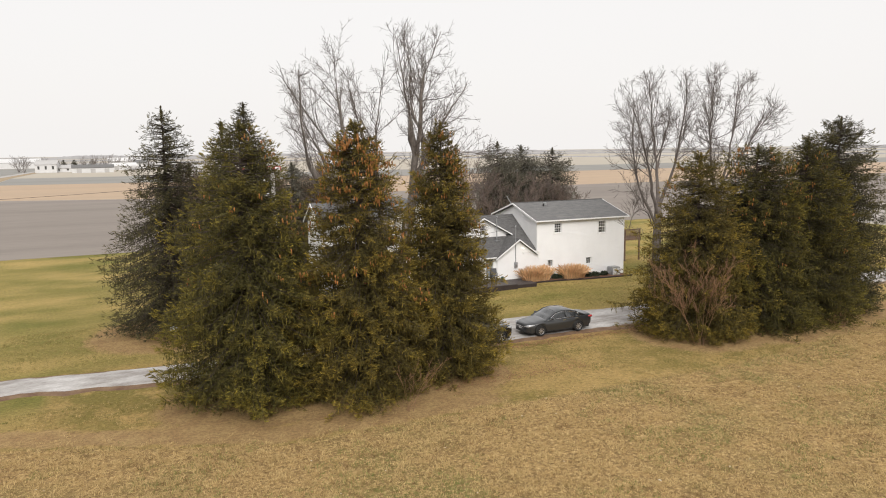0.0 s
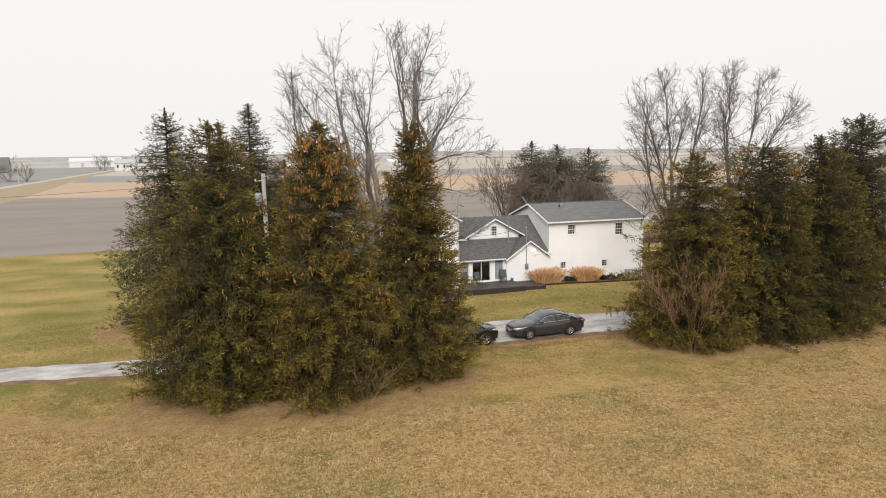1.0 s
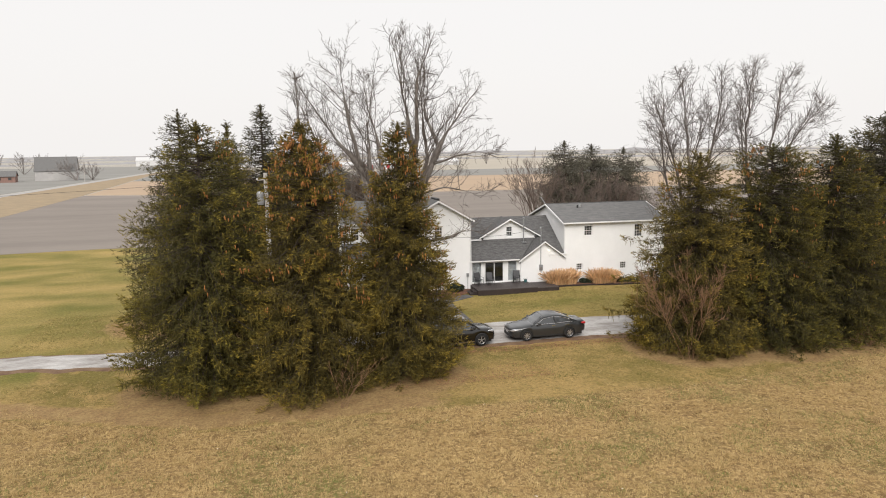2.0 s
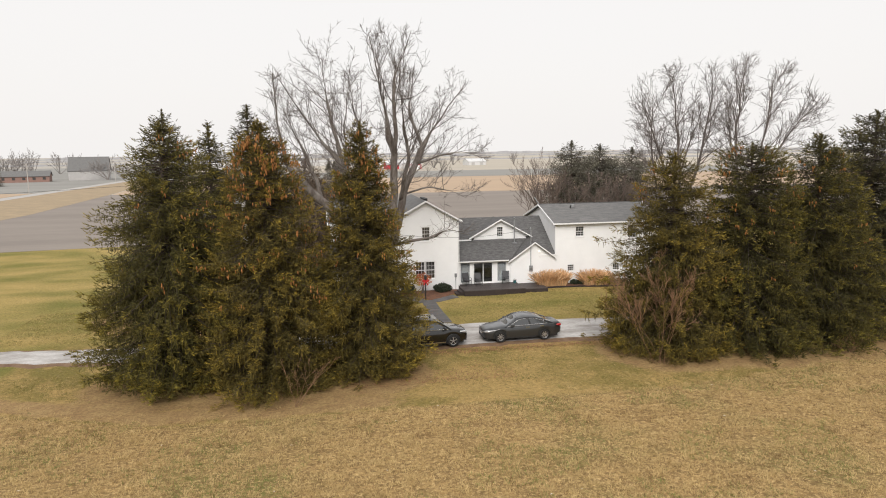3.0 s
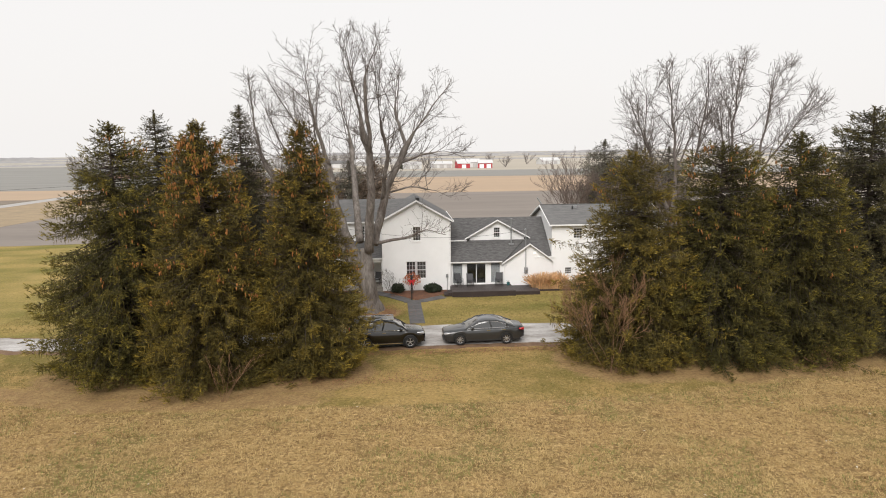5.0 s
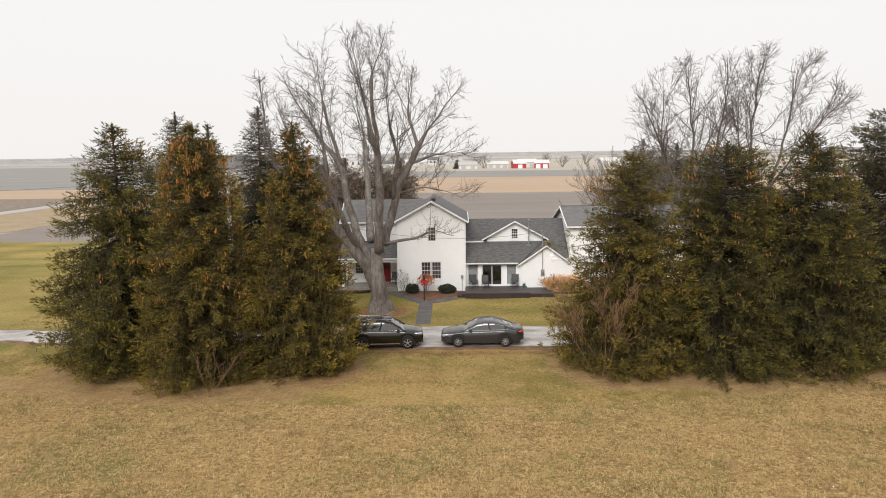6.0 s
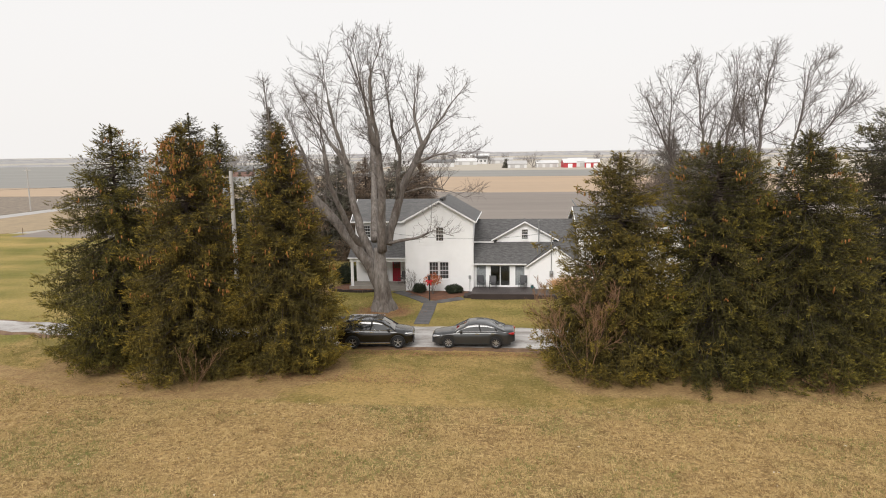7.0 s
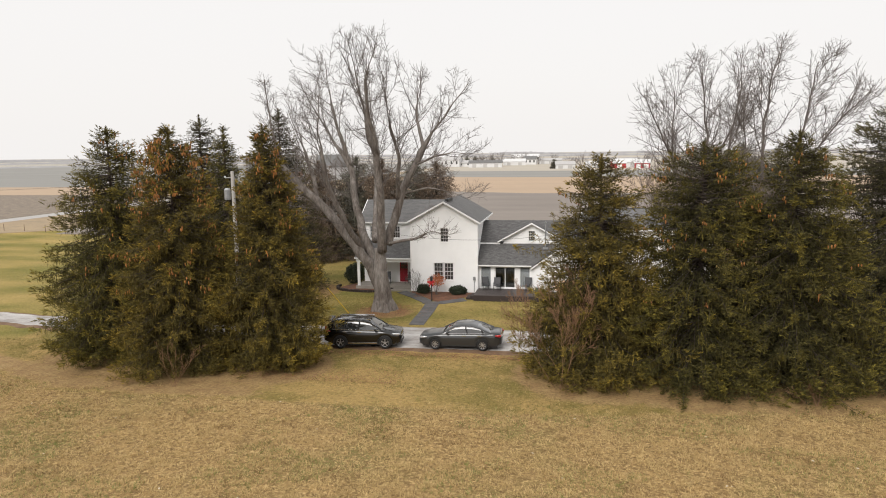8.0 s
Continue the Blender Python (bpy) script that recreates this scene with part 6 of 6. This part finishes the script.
unit = thing("air_conditioner", "pale grey outdoor air conditioning unit by the wall", "air conditioner", (39.5, 49.85, height(39.5, 49.85)))
part("case", Geo().box(-0.42, 0.42, -0.38, 0.38, 0.05, 0.12).box(-0.42, -0.38, -0.38, 0.38, 0.12, 0.75).box(0.38, 0.42, -0.38, 0.38, 0.12, 0.75).box(-0.42, 0.42, -0.38, 0.38, 0.75, 0.8).box(-0.36, 0.36, -0.33, 0.33, 0.12, 0.75), METAL, unit)
for i in range(9):
    part("louvre", Geo().box(-0.38, 0.38, -0.39, -0.35, 0.15 + i * 0.066, 0.18 + i * 0.066), TRIM, unit)

pole = thing("utility_pole", "bleached wooden utility pole with transformer", "utility pole", (7.74, 40.7, 0))
part("post", Geo().tube([(0, 0, -0.1), (0.02, 0, 5), (0, 0, 10.35)], [0.17, 0.15, 0.12], 10), POLE_WOOD, pole)
part("transformer", Geo().lathe([(0, 8.4), (0.2, 8.4), (0.22, 8.5), (0.22, 9.1), (0.16, 9.2), (0, 9.22)], 14, "z", (-0.36, -0.12, 0)), METAL, pole)
part("bracket", Geo().tube([(-0.3, -0.1, 8.9), (0, 0, 8.9)], 0.04, 5), POLE_WOOD, pole)
part("crossarm", Geo().tube([(-0.5, -0.1, 9.9), (0.05, 0, 9.95)], 0.035, 5), POLE_WOOD, pole)
part("insulator", Geo().lathe([(0.05, 0), (0.07, 0.06), (0.03, 0.1), (0, 0.12)], 8, "z", (-0.5, -0.1, 9.93)), BARN_WHITE, pole)


def wire(name, a, b, sag, r=0.012, label="thin dark overhead cable", category="cable"):
    a, b = Vector(a), Vector(b)
    pts = [a.lerp(b, i / 16) - Vector((0, 0, sag * 4 * (i / 16) * (1 - i / 16))) for i in range(17)]
    return tagged(new(name, Geo().tube(pts, r, 4).data(name, BLACK)), label, category)


wire("service_cable", (7.74, 40.7, 9.0), (29.5, 50.25, 5.05), 1.6)
wire("power_line", (7.3, 40.6, 10.0), (-76, 60, 9.3), 1.2, 0.012)
wire("guy_wire", (7.74, 40.7, 9.7), (15.0, 42.9, 0.1), 0.02, 0.010, "steel guy wire of the utility pole")
tagged(new("guy_guard", Geo().tube([(15.0, 42.9, 0.1), (13.6, 42.5, 2.0)], 0.035, 6).data("guy_guard", YELLOW)), "yellow plastic guard on the guy wire", "guy guard")
box = thing("mailbox", "grey metal mailbox on a short post by the drive", "mailbox", (1.8, 42.6, 0), 30)
part("post", Geo().box(-0.05, 0.05, -0.05, 0.05, -0.05, 1.0), WOOD, box)
part("box", Geo().tube([(0, -0.28, 1.12), (0, 0.28, 1.12)], 0.16, 10), METAL, box)

# ---------------------------------------------------------------- grass blades of the meadow


def blades(name, count, seed, material, label, tall, where, per=5, wide=0.011, limp=0.6, bunch=0.05):
    rng = np.random.default_rng(seed)
    pts = where(rng, count)
    n = len(pts)
    zs = np.array([height(float(a), float(b)) for a, b in pts])
    base = np.repeat(np.column_stack([pts, zs]), per, 0)
    n *= per
    base[:, :2] += rng.normal(0, bunch, (n, 2))
    a = rng.random(n) * 2 * np.pi
    h = rng.uniform(0.5, 1.1, n) * tall
    lean = rng.normal(0, limp, n) * h
    s = np.column_stack([-np.sin(a), np.cos(a), np.zeros(n)]) * (rng.uniform(0.6, 1.4, (n, 1)) * wide)
    tip = base + np.column_stack([np.cos(a) * lean, np.sin(a) * lean, h])
    low = base - np.array([0, 0, 0.03])
    v = np.stack([low - s, low + s, tip], 1).reshape(-1, 3)
    me = raw_mesh(name, v, np.arange(3 * n), material, 3)
    return tagged(new(name, me), label, "grass", kind="stuff")


def clumped(x0, x1, y0, y1, freq, level, seed):
    def pick(rng, count):
        p = np.column_stack([rng.uniform(x0, x1, count * 2), rng.uniform(y0, y1, count * 2)])
        ok = [noise.noise((a * freq, b * freq, seed)) + 0.4 * noise.noise((a * freq * 3.1, b * freq * 3.1, seed)) > level and b < meadow_edge(a) + rng.normal(0, 0.55) for a, b in p]
        return p[np.array(ok)][:count]
    return pick


blades("meadow_grass", 18000, 1, GRASS_DRY, "tufted dry tan meadow grass", 0.085, clumped(-16, 54, 12, 31, 1.5, -0.27, 1.0), 22, 0.012, 2.0, 0.10)
blades("meadow_grass", 20000, 2, GRASS_GREEN, "patches of green grass in the dry meadow", 0.10, clumped(-14, 52, 12, 29, 0.34, 0.12, 5.0), 4, 0.011, 1.4)
blades("meadow_grass", 9000, 3, GRASS_BROWN, "scattered brown weeds in the dry meadow", 0.12, clumped(-14, 52, 12, 30, 0.55, 0.30, 9.0), 6, 0.010, 1.3)


def lawn_spots(x0, x1, y0, y1):
    def pick(rng, count):
        p = np.column_stack([rng.uniform(x0, x1, count), rng.uniform(y0, y1, count)])
        ok = [b > meadow_edge(a) - 0.4 and (b < 34.0 or b > 40.9) and not (19.8 < a < 21.3 and b > 40) and not (b > 46.2 and 16 < a < 24) and not (b > 48.4 and a > 11) and math.hypot(a - 17.3, (b - 43.9) * 1.2) > 2.1 + 0.5 * noise.noise((a, b, 0)) and not (abs(b - meadow_edge(a) - 1.0) < 1.0 and -6 < a < 26) and all(math.hypot(a - q[0], b - q[1]) > q[3] * 1.15 for q in SPRUCES) for a, b in p]
        return p[np.array(ok)]
    return pick


blades("lawn_grass", 42000, 5, GRASS_LAWN, "short mottled olive lawn grass", 0.07, lawn_spots(-8, 54, 25, 50), 4, 0.016, 1.2)
blades("lawn_grass", 16000, 6, GRASS_DRY, "dead straw mixed into the lawn", 0.06, lawn_spots(-8, 54, 25, 50), 4, 0.015, 1.4)


def scattered(name, count, seed, material, label, where, size):
    """Flat curled scraps lying on the ground."""
    rng = np.random.default_rng(seed)
    g = Geo()
    for x, y in where(rng, count):
        a, k = rng.random() * 6.28, size * rng.uniform(0.6, 1.4)
        z = height(x, y) + 0.05
        c, q = math.cos(a) * k, math.sin(a) * k
        g.poly((x - c, y - q, z), (x + q * 0.4, y - c * 0.4, z + k * 0.3), (x + c, y + q, z + k * 0.15), (x - q * 0.4, y + c * 0.4, z + k * 0.2))
    return tagged(new(name, raw_mesh(name, g.v, g.f, material, 4)), label, "litter", kind="stuff")


def drive_edge(rng, n):
    x = rng.uniform(14, 36, n)
    return np.column_stack([x, 34.0 + rng.normal(0, 0.32, n) - 0.2])


def round_maple(rng, n):
    a, d = rng.random(n) * 6.28, 0.8 + np.abs(rng.normal(0, 1.0, n))
    return np.column_stack([17.3 + d * np.cos(a) * 1.1, 44.2 + d * np.sin(a)])


def in_bed(rng, n):
    return np.column_stack([rng.uniform(18.6, 22.8, n), rng.uniform(48.2, 49.9, n)])


def by_spruces(rng, n):
    p = np.column_stack([rng.uniform(13, 22, n), 28.6 + np.abs(rng.normal(0, 1.2, n))])
    return p


def over_meadow(rng, n):
    return np.column_stack([rng.uniform(-6, 46, n), rng.uniform(14, 26, n)])


scattered("fallen_leaves", 2600, 1, LEAF_LITTER, "brown leaves blown along the drive edge", drive_edge, 0.05)
scattered("fallen_leaves", 2200, 2, LEAF_LITTER, "brown leaves lying round the maple trunk", round_maple, 0.05)
scattered("fallen_leaves", 1500, 3, LEAF_LITTER, "brown leaves strewn over the mulch bed", in_bed, 0.045)
scattered("fallen_leaves", 900, 4, LEAF_LITTER, "brown leaves on the grass by the spruces", by_spruces, 0.05)
scattered("dry_husks", 45, 5, HUSK, "pale dry husks scattered in the meadow", over_meadow, 0.06)
# ---------------------------------------------------------------- distance


def shed(name, x, y, turn, wide, deep, eave, ridge, wall_mat, roof_mat, label, openings=3, category="barn", window_mat=None):
    """A gabled farm building: walls, two roof slopes and its doors or windows."""
    t = thing(name, label, category, (x, y, 0), turn)
    w, d = wide / 2, deep / 2
    g = Geo()
    for sg in (-1, 1):
        g.poly((-w, sg * d, 0), (w, sg * d, 0), (w, sg * d, eave), (-w, sg * d, eave))
        g.poly((sg * w, -d, 0), (sg * w, d, 0), (sg * w, d, eave), (sg * w, 0, ridge), (sg * w, -d, eave))
    part("wall", g, wall_mat, t)
    for sg in (-1, 1):
        part("roof", Geo().slab([(-w - 0.4, sg * (d + 0.4), eave - 0.1), (w + 0.4, sg * (d + 0.4), eave - 0.1), (w + 0.4, 0, ridge + 0.2), (-w - 0.4, 0, ridge + 0.2)], 0.2), roof_mat, t)
    for i in range(openings):
        u = -w + wide * (i + 0.5) / openings
        if window_mat:
            part("window", Geo().box(u - 0.6, u + 0.6, -d - 0.06, -d + 0.05, eave * 0.4, eave * 0.8), window_mat, t)
        else:
            part("door", Geo().box(u - 1.4, u + 1.4, -d - 0.08, -d + 0.05, 0, eave * 0.75), TRIM if wall_mat is BARN_RED else BARN_ROOF, t)
    return t


shed("barn", 60.5, 446, 8, 8, 9, 3.2, 5.4, BARN_RED, BARN_WHITE, "red steel barn with white roof on the far farm", 1)
shed("barn", 74.5, 440, -4, 9, 8, 3.4, 5.2, BARN_RED, BARN_WHITE, "long red shed with white roof on the far farm", 2)
shed("barn", 47, 456, 4, 14, 9, 3.0, 4.4, BARN_WHITE, BARN_WHITE, "white machine shed beside the red barns", 3)
shed("barn", 67.5, 466, 0, 12, 9, 3.6, 5.6, BARN_WHITE, BARN_WHITE, "white barn behind the red sheds", 2)
shed("barn", 27.5, 446, 6, 12, 7, 2.8, 4.6, BARN_WHITE, BARN_ROOF, "low white shed with grey roof", 2)
shed("barn", 135, 530, 14, 15, 11, 3.0, 5.0, BARN_WHITE, BARN_WHITE, "wide white barn in the fields", 2)
shed("barn", -14, 566, 5, 18, 9, 3.2, 5.2, BARN_WHITE, BARN_WHITE, "white shed of the distant hamlet", 2)
shed("far_house", -2, 592, -6, 10, 8, 4.6, 7.0, BARN_WHITE, SHINGLE_OLD, "white house of the distant hamlet", 3, "house", DARK_SASH)
shed("barn", 14, 610, 4, 20, 9, 3.2, 5.0, BARN_WHITE, BARN_ROOF, "low pale shed of the distant hamlet", 3)
shed("far_house", -117, 338, 12, 20, 9, 2.8, 4.9, BRICK, SHINGLE_OLD, "long low brick ranch house with grey roof", 5, "house", DARK_SASH)
shed("barn", -95, 356, 10, 17, 13, 4.5, 10.8, BARN_ROOF, SHINGLE_OLD, "tall old barn with a big grey roof", 1)
shed("barn", -108, 725, 6, 44, 18, 5.5, 8.5, BARN_WHITE, BARN_WHITE, "long white poultry barn far off", 2)
shed("far_house", -59, 532, -8, 13, 9, 5.5, 8.0, BARN_WHITE, BARN_ROOF, "white two-storey farmhouse in the fields", 3, "house", DARK_SASH)
shed("far_house", -49, 534, -8, 11, 8, 3.0, 4.8, BARN_WHITE, BARN_ROOF, "low white wing of the far farm", 2, "house", DARK_SASH)
shed("barn", -30, 503, 3, 24, 9, 3.4, 5.0, BARN_WHITE, SHINGLE_OLD, "long white shed with dark roof", 3)
shed("barn", -17, 760, 0, 30, 14, 5, 8, BARN_WHITE, BARN_WHITE, "white barn near the horizon", 2)
shed("barn", -33, 515, 20, 6, 6, 3, 4.4, BARN_WHITE, BARN_WHITE, "small white shed on the far farm", 1)


def far_tree(x, y, tall, seed, evergreen=False):
    if evergreen:
        return spruce(x, y, tall, cone_profile(tall * 0.36, 0.4), seed, NEEDLE_HAZY, 1100, 0, "lone dark evergreen in the far fields", "far_evergreen", 3.2, 4, 22)
    return brush_tree("far_tree", x, y, tall, seed, FAR_TWIG, "leafless tree on the far farms", 8, 0.5, (6, 5), 0.05, "tree", 2, 0.2)


for i, (fx, fy, fh, ev) in enumerate(((20.7, 446, 6.0, True), (38, 454, 9.5, False), (33, 470, 8, False), (82, 470, 9, False), (90, 455, 8, False), (-40, 545, 9, False), (-34, 560, 10, False), (-24, 550, 11, False), (-16, 585, 9, False), (-8, 600, 10, False), (4, 605, 8, False), (18, 625, 9, False), (-110, 289, 7.5, True), (-139, 345, 11, False), (-132, 352, 12, False), (-128, 362, 11, False), (-104, 362, 12, False), (-84, 345, 11, False), (-78, 348, 9, False), (-90, 352, 8, False), (-163, 470, 14, False), (-170, 460, 13, False), (-150, 480, 13, False), (-66, 560, 9, False), (-75, 548, 10, False), (-52, 560, 8, True), (-45, 556, 8, True), (-80, 560, 11, False), (-20, 620, 9, False), (-36, 600, 8, True), (120, 540, 9, False), (150, 560, 10, False), (170, 540, 9, False))):
    far_tree(fx, fy, fh, 200 + i, ev)


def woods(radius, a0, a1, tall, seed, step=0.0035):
    """A far belt of winter woods, haze put into its grey: an uneven bank of crowns that closes the horizon."""
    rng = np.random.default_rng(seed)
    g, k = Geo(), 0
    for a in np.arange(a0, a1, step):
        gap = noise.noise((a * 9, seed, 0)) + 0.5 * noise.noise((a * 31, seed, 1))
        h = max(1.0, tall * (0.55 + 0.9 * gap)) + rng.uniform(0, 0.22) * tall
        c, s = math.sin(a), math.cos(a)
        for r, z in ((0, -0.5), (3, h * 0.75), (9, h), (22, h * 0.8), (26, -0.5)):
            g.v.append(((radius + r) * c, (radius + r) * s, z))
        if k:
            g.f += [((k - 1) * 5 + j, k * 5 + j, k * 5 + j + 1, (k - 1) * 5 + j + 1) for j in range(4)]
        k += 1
    return tagged(new("backdrop", raw_mesh("backdrop", g.v, g.f, HAZY_WOOD, 4)), "belt of winter woods on the horizon, coloured haze grey", "woods", kind="structure")


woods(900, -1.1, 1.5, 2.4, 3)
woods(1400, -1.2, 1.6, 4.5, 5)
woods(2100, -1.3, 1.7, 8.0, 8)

for i, (ux, uy) in enumerate(((-76.2, 133), (-75.2, 229), (-74.2, 320), (-75.8, 60))):
    t = thing("utility_pole", "thin grey roadside utility pole", "utility pole", (ux, uy, 0), 0, "poles along the road")
    part("post", Geo().tube([(0, 0, -0.2), (0, 0, 9.2)], [0.15, 0.11], 7), POLE_WOOD, t)
    part("crossarm", Geo().box(-0.9, 0.9, -0.06, 0.06, 8.6, 8.75), POLE_WOOD, t)
for i in range(4):
    t = thing("fence_post", "weathered wooden fence post at the field edge", "fence post", (-58 + i * 4.2, 91.5 - i * 0.55, 0), 0, "fence posts along the lawn")
    part("stake", Geo().tube([(0, 0, -0.2), (0, 0, 1.15)], [0.045, 0.04], 6), WOOD, t)
